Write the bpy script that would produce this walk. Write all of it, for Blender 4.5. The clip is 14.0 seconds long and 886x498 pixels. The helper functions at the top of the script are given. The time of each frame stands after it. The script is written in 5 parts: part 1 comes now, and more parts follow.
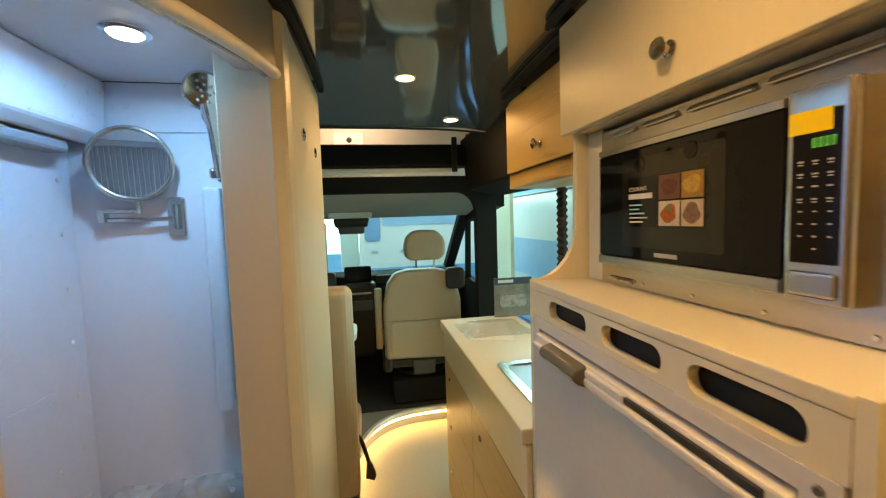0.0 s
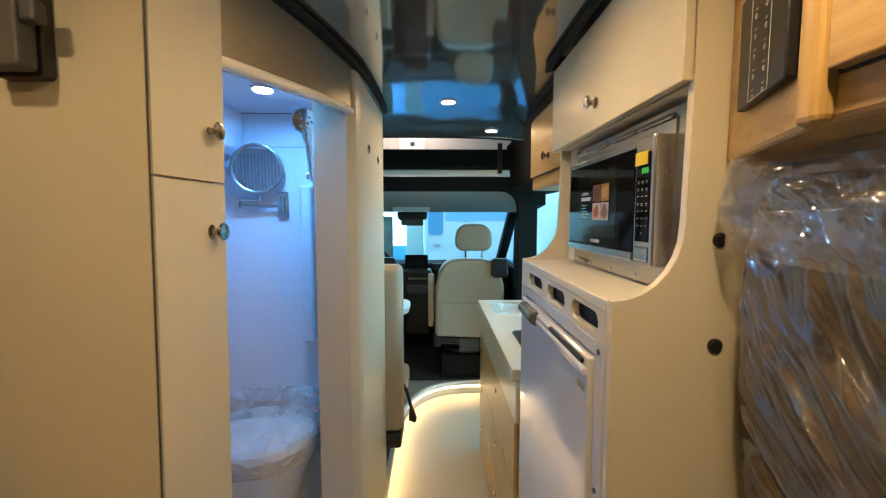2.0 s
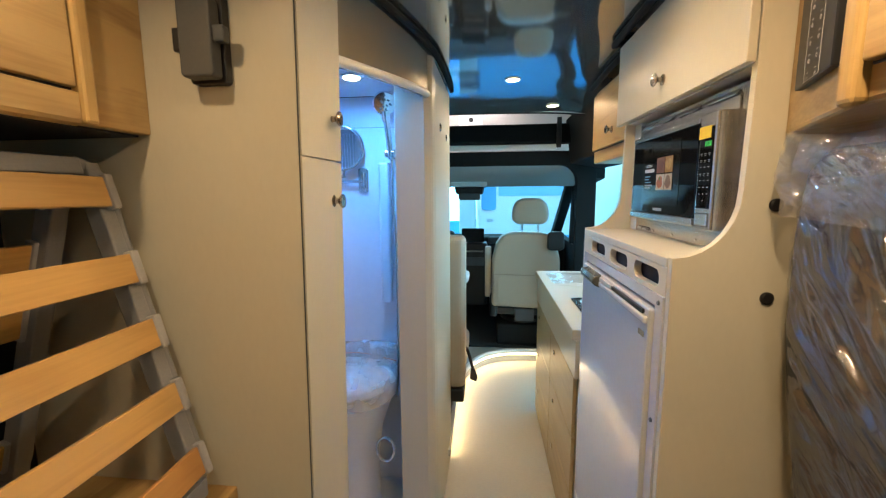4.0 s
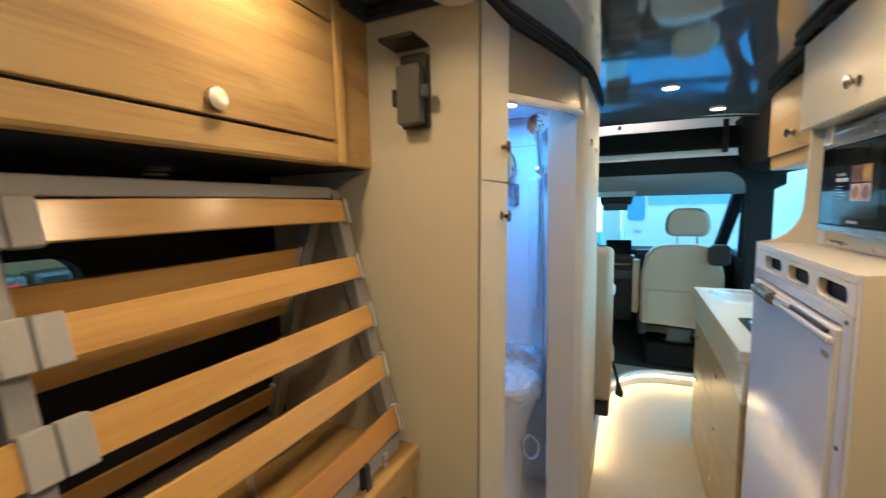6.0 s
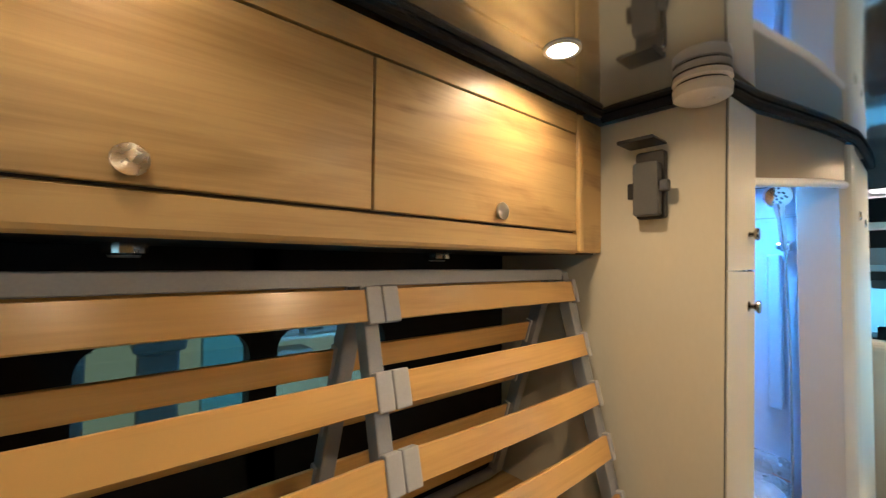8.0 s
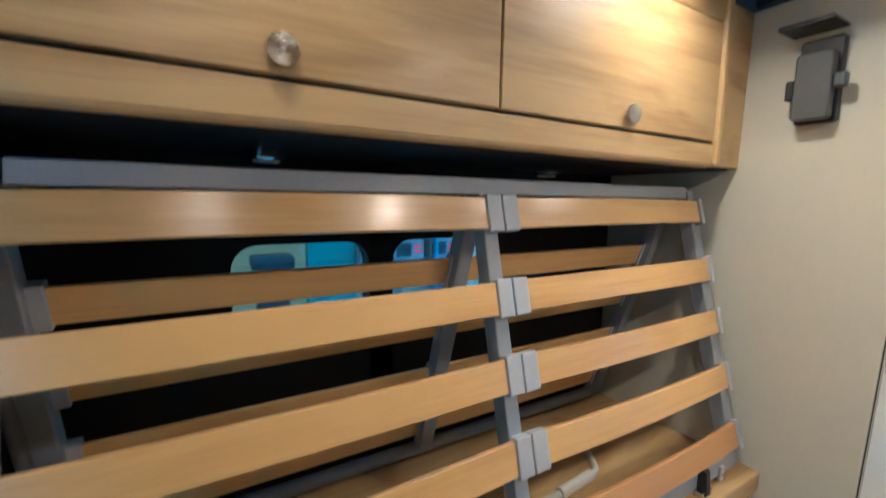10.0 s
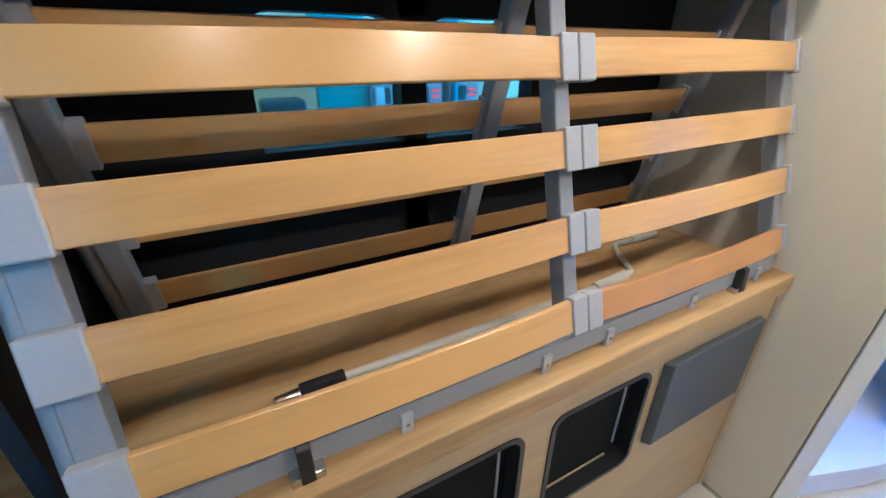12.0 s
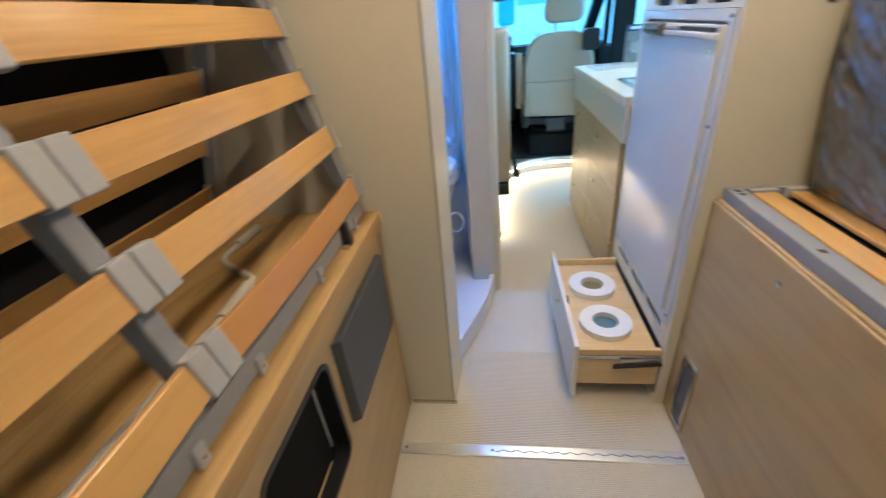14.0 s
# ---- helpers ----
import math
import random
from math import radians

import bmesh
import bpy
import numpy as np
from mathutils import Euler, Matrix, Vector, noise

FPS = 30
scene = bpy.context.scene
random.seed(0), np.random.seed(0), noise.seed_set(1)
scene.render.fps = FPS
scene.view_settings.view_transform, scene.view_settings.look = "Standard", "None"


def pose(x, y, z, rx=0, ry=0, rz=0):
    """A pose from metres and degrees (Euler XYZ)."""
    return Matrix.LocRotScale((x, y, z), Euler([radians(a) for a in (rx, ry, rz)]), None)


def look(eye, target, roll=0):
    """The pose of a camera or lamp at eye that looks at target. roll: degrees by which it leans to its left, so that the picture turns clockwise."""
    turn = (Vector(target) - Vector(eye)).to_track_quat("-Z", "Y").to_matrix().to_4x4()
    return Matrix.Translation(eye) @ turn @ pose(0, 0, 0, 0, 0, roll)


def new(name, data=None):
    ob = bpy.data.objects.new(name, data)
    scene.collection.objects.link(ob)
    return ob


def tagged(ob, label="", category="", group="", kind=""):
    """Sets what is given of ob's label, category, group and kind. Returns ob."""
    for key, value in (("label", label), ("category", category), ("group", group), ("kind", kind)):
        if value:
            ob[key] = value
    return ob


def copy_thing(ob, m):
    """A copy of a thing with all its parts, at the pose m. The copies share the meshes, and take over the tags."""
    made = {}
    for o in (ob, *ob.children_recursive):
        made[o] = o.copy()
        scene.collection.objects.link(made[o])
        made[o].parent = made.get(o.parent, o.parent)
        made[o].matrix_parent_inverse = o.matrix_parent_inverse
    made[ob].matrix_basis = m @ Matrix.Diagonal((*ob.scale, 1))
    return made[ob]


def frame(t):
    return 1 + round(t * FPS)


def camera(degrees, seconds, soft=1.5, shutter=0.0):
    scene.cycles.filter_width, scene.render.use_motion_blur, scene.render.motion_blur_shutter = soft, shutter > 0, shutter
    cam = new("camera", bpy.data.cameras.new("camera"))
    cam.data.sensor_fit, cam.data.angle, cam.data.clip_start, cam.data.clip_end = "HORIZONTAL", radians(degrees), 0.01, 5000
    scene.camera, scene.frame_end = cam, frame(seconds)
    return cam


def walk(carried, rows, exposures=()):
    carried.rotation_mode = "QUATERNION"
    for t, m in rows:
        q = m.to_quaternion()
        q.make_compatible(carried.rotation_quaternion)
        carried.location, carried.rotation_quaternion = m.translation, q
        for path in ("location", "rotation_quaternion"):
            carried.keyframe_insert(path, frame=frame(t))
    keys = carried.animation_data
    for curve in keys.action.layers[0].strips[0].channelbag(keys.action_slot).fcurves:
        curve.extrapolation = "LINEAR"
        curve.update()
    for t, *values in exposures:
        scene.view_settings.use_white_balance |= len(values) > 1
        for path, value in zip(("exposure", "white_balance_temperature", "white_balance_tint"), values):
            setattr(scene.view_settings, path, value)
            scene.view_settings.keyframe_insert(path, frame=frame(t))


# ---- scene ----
cam = camera(94.9, 14.0, soft=1.2, shutter=0.5)
PATH = [
    (0, (0.088, -0.058, 1.428), (0.445, 1.905, 1.281), -1.9),
    (0.5, (0.09, -0.179, 1.421), (0.406, 1.789, 1.257), -1.5),
    (1, (0.138, -0.292, 1.417), (0.358, 1.689, 1.259), -0.7),
    (1.5, (0.168, -0.394, 1.411), (0.296, 1.595, 1.251), -0.2),
    (2, (0.184, -0.445, 1.412), (0.212, 1.549, 1.255), -0.0),
    (2.5, (0.167, -0.464, 1.422), (0.087, 1.529, 1.277), -0.2),
    (2.7, (0.155, -0.475, 1.424), (0.01, 1.513, 1.257), -0.4),
    (4.8, (0.119, -0.646, 1.391), (-0.161, 1.31, 1.083), -0.4),
    (5, (0.138, -0.653, 1.396), (-0.21, 1.292, 1.08), -0.7),
    (5.5, (0.126, -0.691, 1.404), (-0.482, 1.194, 1.123), -1.3),
    (6, (0.094, -0.745, 1.417), (-0.746, 1.057, 1.203), -1.3),
    (6.5, (0.082, -0.808, 1.447), (-1.0, 0.87, 1.332), -1.0),
    (7, (0.066, -0.86, 1.468), (-1.195, 0.691, 1.444), -0.3),
    (7.5, (0.053, -0.899, 1.481), (-1.344, 0.531, 1.533), 0.5),
    (7.7, (0.051, -0.912, 1.484), (-1.4, 0.462, 1.56), 0.7),
    (9.8, (-0.003, -0.977, 1.453), (-1.71, 0.05, 1.283), 0.8),
    (10, (-0.008, -0.98, 1.435), (-1.722, 0.019, 1.182), 0.9),
    (10.5, (-0.023, -0.986, 1.377), (-1.731, -0.042, 0.942), 1.4),
    (11, (-0.028, -0.997, 1.332), (-1.706, -0.103, 0.711), 1.7),
    (11.5, (-0.036, -1.012, 1.297), (-1.667, -0.147, 0.527), 1.5),
    (12, (-0.054, -1.014, 1.275), (-1.634, -0.159, 0.397), 0.2),
    (12.5, (-0.071, -0.974, 1.27), (-1.485, 0.117, 0.37), -1.1),
    (13, (-0.121, -0.949, 1.267), (-1.266, 0.398, 0.333), -3.9),
    (13.5, (-0.107, -0.912, 1.25), (-0.806, 0.694, 0.284), -4.9),
    (14, (-0.07, -0.881, 1.237), (-0.344, 0.844, 0.263), -6.0),
]
# the clip camera's own exposure and white balance along the walk
EXPOSURE = [(0, -0.42, 16500, 15), (0.5, -0.46, 12000, 13), (1.5, -0.38, 7800, 11), (2.5, -0.20, 7100, 10), (5, -0.02, 6600, 10), (6.5, 0.02, 6500, 11), (7.7, 0.12, 6300, 12), (9.8, 0.44, 4600, 8), (10.5, 0.70, 4350, 7), (11, 0.92, 4350, 8), (12, 0.97, 4450, 10), (13, 0.66, 5050, 10), (14, 0.36, 5450, 10)]
walk(cam, [(t, look(eye, target, roll)) for t, eye, target, roll in PATH], EXPOSURE)

# ---- world and light
world = bpy.data.worlds.new("hall_air")
scene.world = world
world.use_nodes = True
world.node_tree.nodes["Background"].inputs[0].default_value = (0.42, 0.75, 0.85, 1)
world.node_tree.nodes["Background"].inputs[1].default_value = 1.0

WARM = (1.0, 0.72, 0.42)
COOL = (0.06, 0.37, 1.0)


def lamp(name, x, y, z, watts, colour, size=0.06, target=None, spread=180):
    data = bpy.data.lights.new(name, "AREA")
    data.shape, data.size, data.energy, data.color = "DISK", size, watts, colour
    data.spread = radians(spread)
    ob = new(name, data)
    ob.matrix_world = look((x, y, z), target or (x, y + 0.0001, 0))
    return ob


DOWNLIGHTS = [(0.231, 1.321, 3.2), (0.474, 1.765, 2.3), (-0.388, -0.250, 1.9), (-0.388, -0.95, 0.6), (0.36, -0.250, 5.8), (0.231, 0.35, 3.0), (0.36, -1.05, 1.8)]


def ceiling_height(y):
    """The ceiling bows down a little towards its front edge."""
    return 1.90 - 0.09 * max(0.0, y - 1.2) ** 2


for lx, ly, watts in DOWNLIGHTS:
    lamp("downlight_lamp", lx, ly, ceiling_height(ly) - 0.0055, watts, WARM, 0.055, None, 150 if lx < 0 else 165)
lamp("shower_lamp", -0.345, 0.83, 1.775, 7.0, COOL, 0.05)
# added fill in front of the over-cab wall, set apart from its lamp plate
lamp("overcab_fill", -0.015, 2.52, 2.22, 5.0, (1.0, 0.92, 0.92), 0.06, (-0.015, 2.92, 1.98))

# ---- materials
MATS = {}


def base_mat(name):
    m = bpy.data.materials.new(name)
    m.use_nodes = True
    nt = m.node_tree
    return m, nt, nt.nodes["Principled BSDF"]


def ramp_between(nt, fac, a, b, lo=0.3, hi=0.7):
    r = nt.nodes.new("ShaderNodeValToRGB")
    r.color_ramp.elements[0].position, r.color_ramp.elements[1].position = lo, hi
    r.color_ramp.elements[0].color, r.color_ramp.elements[1].color = (*a, 1), (*b, 1)
    nt.links.new(fac, r.inputs[0])
    return r.outputs[0]


def noise_node(nt, scale, stretch=(1, 1, 1), detail=4.0):
    tc, mp, nz = (nt.nodes.new(k) for k in ("ShaderNodeTexCoord", "ShaderNodeMapping", "ShaderNodeTexNoise"))
    nt.links.new(tc.outputs["Object"], mp.inputs[0])
    mp.inputs["Scale"].default_value = stretch
    nt.links.new(mp.outputs[0], nz.inputs["Vector"])
    nz.inputs["Scale"].default_value, nz.inputs["Detail"].default_value = scale, detail
    return nz


def mat(name, a, b=None, rough=0.5, metal=0.0, scale=30.0, stretch=(1, 1, 1), bump=0.02, spec=0.5, coat=0.0, rvar=0.08, coarse=2.0):
    """A surface whose colour wanders between a and b at two scales, with fine relief."""
    if name in MATS:
        return MATS[name]
    m, nt, p = base_mat(name)
    b = b or tuple(c * 0.88 for c in a)
    fine = noise_node(nt, scale, stretch)
    wide = noise_node(nt, coarse, (1, 1, 1), 2.0)
    mix = nt.nodes.new("ShaderNodeMath")
    mix.operation = "MULTIPLY_ADD"
    nt.links.new(wide.outputs[0], mix.inputs[0])
    mix.inputs[1].default_value = 0.45
    half = nt.nodes.new("ShaderNodeMath")
    half.operation = "MULTIPLY"
    half.inputs[1].default_value = 0.55
    nt.links.new(fine.outputs[0], half.inputs[0])
    nt.links.new(half.outputs[0], mix.inputs[2])
    nt.links.new(ramp_between(nt, mix.outputs[0], b, a), p.inputs["Base Color"])
    rr = nt.nodes.new("ShaderNodeMapRange")
    rr.inputs["To Min"].default_value, rr.inputs["To Max"].default_value = max(0.02, rough - rvar), min(1, rough + rvar)
    nt.links.new(mix.outputs[0], rr.inputs["Value"])
    nt.links.new(rr.outputs[0], p.inputs["Roughness"])
    p.inputs["Metallic"].default_value = metal
    p.inputs["Specular IOR Level"].default_value = spec
    p.inputs["Coat Weight"].default_value = coat
    p.inputs["Coat Roughness"].default_value = 0.12
    if bump:
        bp = nt.nodes.new("ShaderNodeBump")
        bp.inputs["Strength"].default_value, bp.inputs["Distance"].default_value = bump * 10, 0.001
        nt.links.new(fine.outputs[0], bp.inputs["Height"])
        nt.links.new(bp.outputs[0], p.inputs["Normal"])
    MATS[name] = m
    return m


def wood(name, light, dark, axis="y", scale=1.0, rough=0.42, coat=0.15, figure=0.0):
    """Veneer: long growth lines along one axis, dark cathedral figure and fine pores."""
    m, nt, p = base_mat(name)

    def along(f):
        return {"x": (f, 1, 1), "y": (1, f, 1), "z": (1, 1, f)}[axis]

    def sums(a, k, b):
        node = nt.nodes.new("ShaderNodeMath")
        node.operation = "MULTIPLY_ADD"
        nt.links.new(a, node.inputs[0])
        node.inputs[1].default_value = k
        nt.links.new(b, node.inputs[2])
        return node.outputs[0]

    wide = noise_node(nt, 14 * scale, along(0.12), 3.0)
    wide.inputs["Distortion"].default_value = 1.2
    pores = noise_node(nt, 190 * scale, along(0.03), 2.0)
    info = nt.nodes.new("ShaderNodeObjectInfo")
    total = sums(info.outputs["Random"], 0.16, sums(pores.outputs[0], 0.30, wide.outputs[0]))
    if figure:
        flame = noise_node(nt, 5.5 * scale, along(0.30), 5.0)
        flame.inputs["Distortion"].default_value = 2.2
        near = nt.nodes.new("ShaderNodeMapRange")
        near.inputs["From Min"].default_value, near.inputs["From Max"].default_value = 0.60, 0.74
        near.inputs["To Min"].default_value, near.inputs["To Max"].default_value = 0.0, 1.0
        nt.links.new(flame.outputs[0], near.inputs["Value"])
        total = sums(near.outputs[0], -figure, total)
    nt.links.new(ramp_between(nt, total, dark, light, 0.42, 0.80), p.inputs["Base Color"])
    p.inputs["Roughness"].default_value = rough
    p.inputs["Coat Weight"].default_value = coat
    p.inputs["Coat Roughness"].default_value = 0.2
    bp = nt.nodes.new("ShaderNodeBump")
    bp.inputs["Strength"].default_value, bp.inputs["Distance"].default_value = 0.12, 0.001
    nt.links.new(pores.outputs[0], bp.inputs["Height"])
    nt.links.new(bp.outputs[0], p.inputs["Normal"])
    return m


def glow(name, colour, strength):
    m, nt, p = base_mat(name)
    p.inputs["Base Color"].default_value = (*colour, 1)
    p.inputs["Emission Color"].default_value = (*colour, 1)
    p.inputs["Emission Strength"].default_value = strength
    return m


def glassy(name, tint, rough=0.02, alpha=1.0):
    m, nt, p = base_mat(name)
    p.inputs["Base Color"].default_value = (*tint, 1)
    p.inputs["Transmission Weight"].default_value = alpha
    p.inputs["Roughness"].default_value = rough
    p.inputs["IOR"].default_value = 1.45
    return m


CREAM = mat("cream_laminate", (0.65, 0.607, 0.49), (0.62, 0.577, 0.46), 0.38, scale=120, stretch=(1, 1, 0.4), bump=0.008)
WHITE = mat("white_laminate", (0.74, 0.73, 0.70), (0.69, 0.68, 0.65), 0.3, scale=50, bump=0.004)
FRIDGE = mat("fridge_white_enamel", (0.61, 0.61, 0.60), (0.57, 0.57, 0.56), 0.11, scale=80, bump=0.003)
SHOWER = mat("shower_plastic", (0.74, 0.765, 0.84), (0.69, 0.72, 0.805), 0.3, scale=40, bump=0.006)
OAK = wood("oak_veneer", (0.52, 0.35, 0.145), (0.31, 0.185, 0.065), "y", 1.0, 0.42, 0.06, 0.20)
OAK_UP = wood("oak_veneer_upright", (0.54, 0.36, 0.135), (0.34, 0.20, 0.065), "z")
OAK_PALE = wood("oak_veneer_pale", (0.47, 0.345, 0.175), (0.385, 0.275, 0.135), "y", 0.8, 0.42, 0.08, 0.22)
BEECH = wood("beech_lamella", (0.68, 0.415, 0.14), (0.50, 0.28, 0.085), "y", 0.8, 0.3, 0.4)
BEECH_RED = wood("beech_reddish", (0.55, 0.285, 0.09), (0.43, 0.20, 0.06), "y", 0.8, 0.3, 0.4)
PLY = wood("birch_plywood", (0.70, 0.52, 0.27), (0.60, 0.42, 0.19), "x", 1.0, 0.5, 0.0)
GREY = mat("grey_powder_coat", (0.31, 0.325, 0.35), (0.265, 0.28, 0.305), 0.42, scale=220, bump=0.02)
DKGREY = mat("dark_grey_panel", (0.075, 0.085, 0.095), (0.055, 0.062, 0.07), 0.45, scale=120, bump=0.01)
STEEL = mat("brushed_steel", (0.62, 0.60, 0.57), (0.52, 0.50, 0.48), 0.24, 1.0, 60, (1, 0.05, 1), 0.01)
CHROME = mat("chrome", (0.80, 0.79, 0.78), (0.74, 0.73, 0.72), 0.1, 1.0, 40, bump=0.0, rvar=0.04)
NICKEL = mat("aged_nickel", (0.46, 0.42, 0.36), (0.38, 0.34, 0.29), 0.2, 1.0, 60, bump=0.0)
SPUN = mat("spun_steel", (0.64, 0.61, 0.56), (0.56, 0.53, 0.48), 0.28, 1.0, 60, bump=0.0)
_tan = SPUN.node_tree.nodes.new("ShaderNodeTangent")
_tan.direction_type, _tan.axis = "RADIAL", "X"
SPUN.node_tree.links.new(_tan.outputs[0], SPUN.node_tree.nodes["Principled BSDF"].inputs["Tangent"])
SPUN.node_tree.nodes["Principled BSDF"].inputs["Anisotropic"].default_value = 0.85
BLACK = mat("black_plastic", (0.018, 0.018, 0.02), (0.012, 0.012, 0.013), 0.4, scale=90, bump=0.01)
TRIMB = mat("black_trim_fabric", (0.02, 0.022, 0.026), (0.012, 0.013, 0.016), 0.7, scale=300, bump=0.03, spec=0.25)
PIANO = mat("black_glass", (0.008, 0.008, 0.009), (0.006, 0.006, 0.007), 0.05, scale=30, bump=0.0, spec=0.2, rvar=0.02)
CEIL = mat("ceiling_gloss_panel", (0.47, 0.51, 0.55), (0.43, 0.47, 0.51), 0.06, 0.8, 3, bump=0.0, spec=0.9, coat=0.15, rvar=0.03)
FLOOR = mat("floor_vinyl", (0.62, 0.575, 0.49), (0.54, 0.50, 0.42), 0.5, scale=160, stretch=(0.3, 1, 1), bump=0.02)
CARPET = mat("dark_cab_mat", (0.03, 0.034, 0.036), (0.018, 0.02, 0.022), 0.8, scale=200, bump=0.06)
LEATHER = mat("beige_leather", (0.45, 0.395, 0.31), (0.39, 0.34, 0.265), 0.42, scale=240, bump=0.03)
CABDARK = mat("cab_dark_trim", (0.012, 0.013, 0.014), (0.008, 0.009, 0.01), 0.8, scale=160, bump=0.03, spec=0.12)
CABGREY = mat("cab_headliner", (0.68, 0.68, 0.66), (0.62, 0.62, 0.60), 0.8, scale=260, bump=0.03)
BRONZE = mat("bronze_gloss_panel", (0.36, 0.31, 0.23), (0.31, 0.265, 0.19), 0.40, 0.7, 10, bump=0.0)
WHITEP = mat("white_plastic", (0.80, 0.79, 0.76), (0.75, 0.74, 0.71), 0.35, scale=90, bump=0.005)
LAMP_ON = glow("lamp_diffuser", (1.0, 0.86, 0.62), 30)
LAMP_COOL = glow("lamp_diffuser_cool", (0.75, 0.86, 1.0), 30)
LED_ON = glow("led_strip", (1.0, 0.74, 0.38), 38)

GREY_PLASTIC = mat("grey_plastic", (0.44, 0.45, 0.47), (0.40, 0.41, 0.43), 0.45, scale=160, bump=0.01)
MATTRESS = mat("mattress_cloth", (0.05, 0.047, 0.041), (0.03, 0.028, 0.024), 0.8, scale=200, bump=0.05)
LEATHER_DK = mat("leather_seam", (0.36, 0.31, 0.25), (0.30, 0.26, 0.20), 0.5, scale=240, bump=0.03)
PALEPRINT = mat("pale_print", (0.55, 0.56, 0.56), (0.5, 0.51, 0.51), 0.6, bump=0.0)
PALEGREEN = mat("pale_green_paint", (0.55, 0.66, 0.62), (0.48, 0.58, 0.55), 0.5, scale=12)
BLUEPRINT = mat("blue_print", (0.06, 0.42, 0.66), (0.05, 0.36, 0.58), 0.4, scale=6)
BLUEPALE = mat("pale_blue_print", (0.25, 0.52, 0.72), (0.2, 0.45, 0.66), 0.4, scale=6)
VANWHITE = mat("van_white_paint", (0.78, 0.80, 0.80), (0.72, 0.75, 0.76), 0.2, scale=3, coat=0.5)
CREAMWALL = mat("cream_outer_paint", (0.75, 0.70, 0.55), (0.70, 0.65, 0.50), 0.5, scale=5)
HALL = glow("hall_glow", (0.30, 0.74, 1.0), 6.5)
HALL_TOP = glow("hall_fill_glow", (0.32, 0.74, 1.0), 5.5)
HALL_DIM = glow("hall_glow_dim", (0.46, 0.55, 0.40), 0.5)
RED_ON = glow("red_digits", (1.0, 0.05, 0.06), 1.5)


def layered(name, clear, gloss_rough, share, gloss_col=(1, 1, 1), bump=0.0, fresnel=0.0, bscale=60.0, haze=0.0):
    """See-through sheet with a fixed share of sheen."""
    m = bpy.data.materials.new(name)
    m.use_nodes = True
    nt = m.node_tree
    nt.nodes.remove(nt.nodes["Principled BSDF"])
    tr, gl, mx = (nt.nodes.new(k) for k in ("ShaderNodeBsdfTransparent", "ShaderNodeBsdfGlossy", "ShaderNodeMixShader"))
    tr.inputs[0].default_value = (*clear, 1)
    gl.inputs[0].default_value = (*gloss_col, 1)
    gl.inputs["Roughness"].default_value = gloss_rough
    if bump:
        tc, turn, size, warp, mixed = (nt.nodes.new(k) for k in ("ShaderNodeTexCoord", "ShaderNodeMapping", "ShaderNodeMapping", "ShaderNodeTexNoise", "ShaderNodeVectorMath"))
        nt.links.new(tc.outputs["Object"], turn.inputs[0])
        turn.inputs["Rotation"].default_value = (radians(-42), 0, 0)
        size.inputs["Scale"].default_value = (1, 0.30, 1)
        nt.links.new(turn.outputs[0], size.inputs[0])
        warp.inputs["Scale"].default_value = 6.0
        nt.links.new(size.outputs[0], warp.inputs["Vector"])
        mixed.operation = "MULTIPLY_ADD"
        nt.links.new(warp.outputs["Color"], mixed.inputs[0])
        mixed.inputs[1].default_value = (0.10, 0.10, 0.10)
        nt.links.new(size.outputs[0], mixed.inputs[2])
        cells, small, both, bp = (nt.nodes.new(k) for k in ("ShaderNodeTexVoronoi", "ShaderNodeTexVoronoi", "ShaderNodeMath", "ShaderNodeBump"))
        for node, k in ((cells, 1.0), (small, 2.6)):
            nt.links.new(mixed.outputs[0], node.inputs["Vector"])
            node.inputs["Scale"].default_value = bscale * k
        both.operation = "MULTIPLY_ADD"
        nt.links.new(small.outputs["Distance"], both.inputs[0])
        both.inputs[1].default_value = 0.35
        nt.links.new(cells.outputs["Distance"], both.inputs[2])
        bp.inputs["Strength"].default_value, bp.inputs["Distance"].default_value = bump, 0.02
        nt.links.new(both.outputs[0], bp.inputs["Height"])
        nt.links.new(bp.outputs[0], gl.inputs["Normal"])
    mx.inputs[0].default_value = share
    if fresnel:
        fz, mp = nt.nodes.new("ShaderNodeFresnel"), nt.nodes.new("ShaderNodeMapRange")
        fz.inputs[0].default_value = 1.5
        mp.inputs["To Min"].default_value, mp.inputs["To Max"].default_value = share, min(1.0, share + fresnel)
        nt.links.new(fz.outputs[0], mp.inputs["Value"])
        nt.links.new(mp.outputs[0], mx.inputs[0])
    nt.links.new(tr.outputs[0], mx.inputs[1])
    nt.links.new(gl.outputs[0], mx.inputs[2])
    last = mx.outputs[0]
    if haze:
        df, m2 = nt.nodes.new("ShaderNodeBsdfDiffuse"), nt.nodes.new("ShaderNodeMixShader")
        df.inputs[0].default_value = (0.8, 0.8, 0.8, 1)
        nz = noise_node(nt, 9.0, (1, 0.6, 1), 3.0)
        mr = nt.nodes.new("ShaderNodeMapRange")
        mr.inputs["From Min"].default_value, mr.inputs["From Max"].default_value = 0.35, 0.7
        mr.inputs["To Min"].default_value, mr.inputs["To Max"].default_value = haze * 0.3, haze * 1.5
        nt.links.new(nz.outputs[0], mr.inputs["Value"])
        milk = mr.outputs[0]
        nt.links.new(milk, m2.inputs[0])
        nt.links.new(last, m2.inputs[1])
        nt.links.new(df.outputs[0], m2.inputs[2])
        last = m2.outputs[0]
    nt.links.new(last, nt.nodes["Material Output"].inputs[0])
    return m


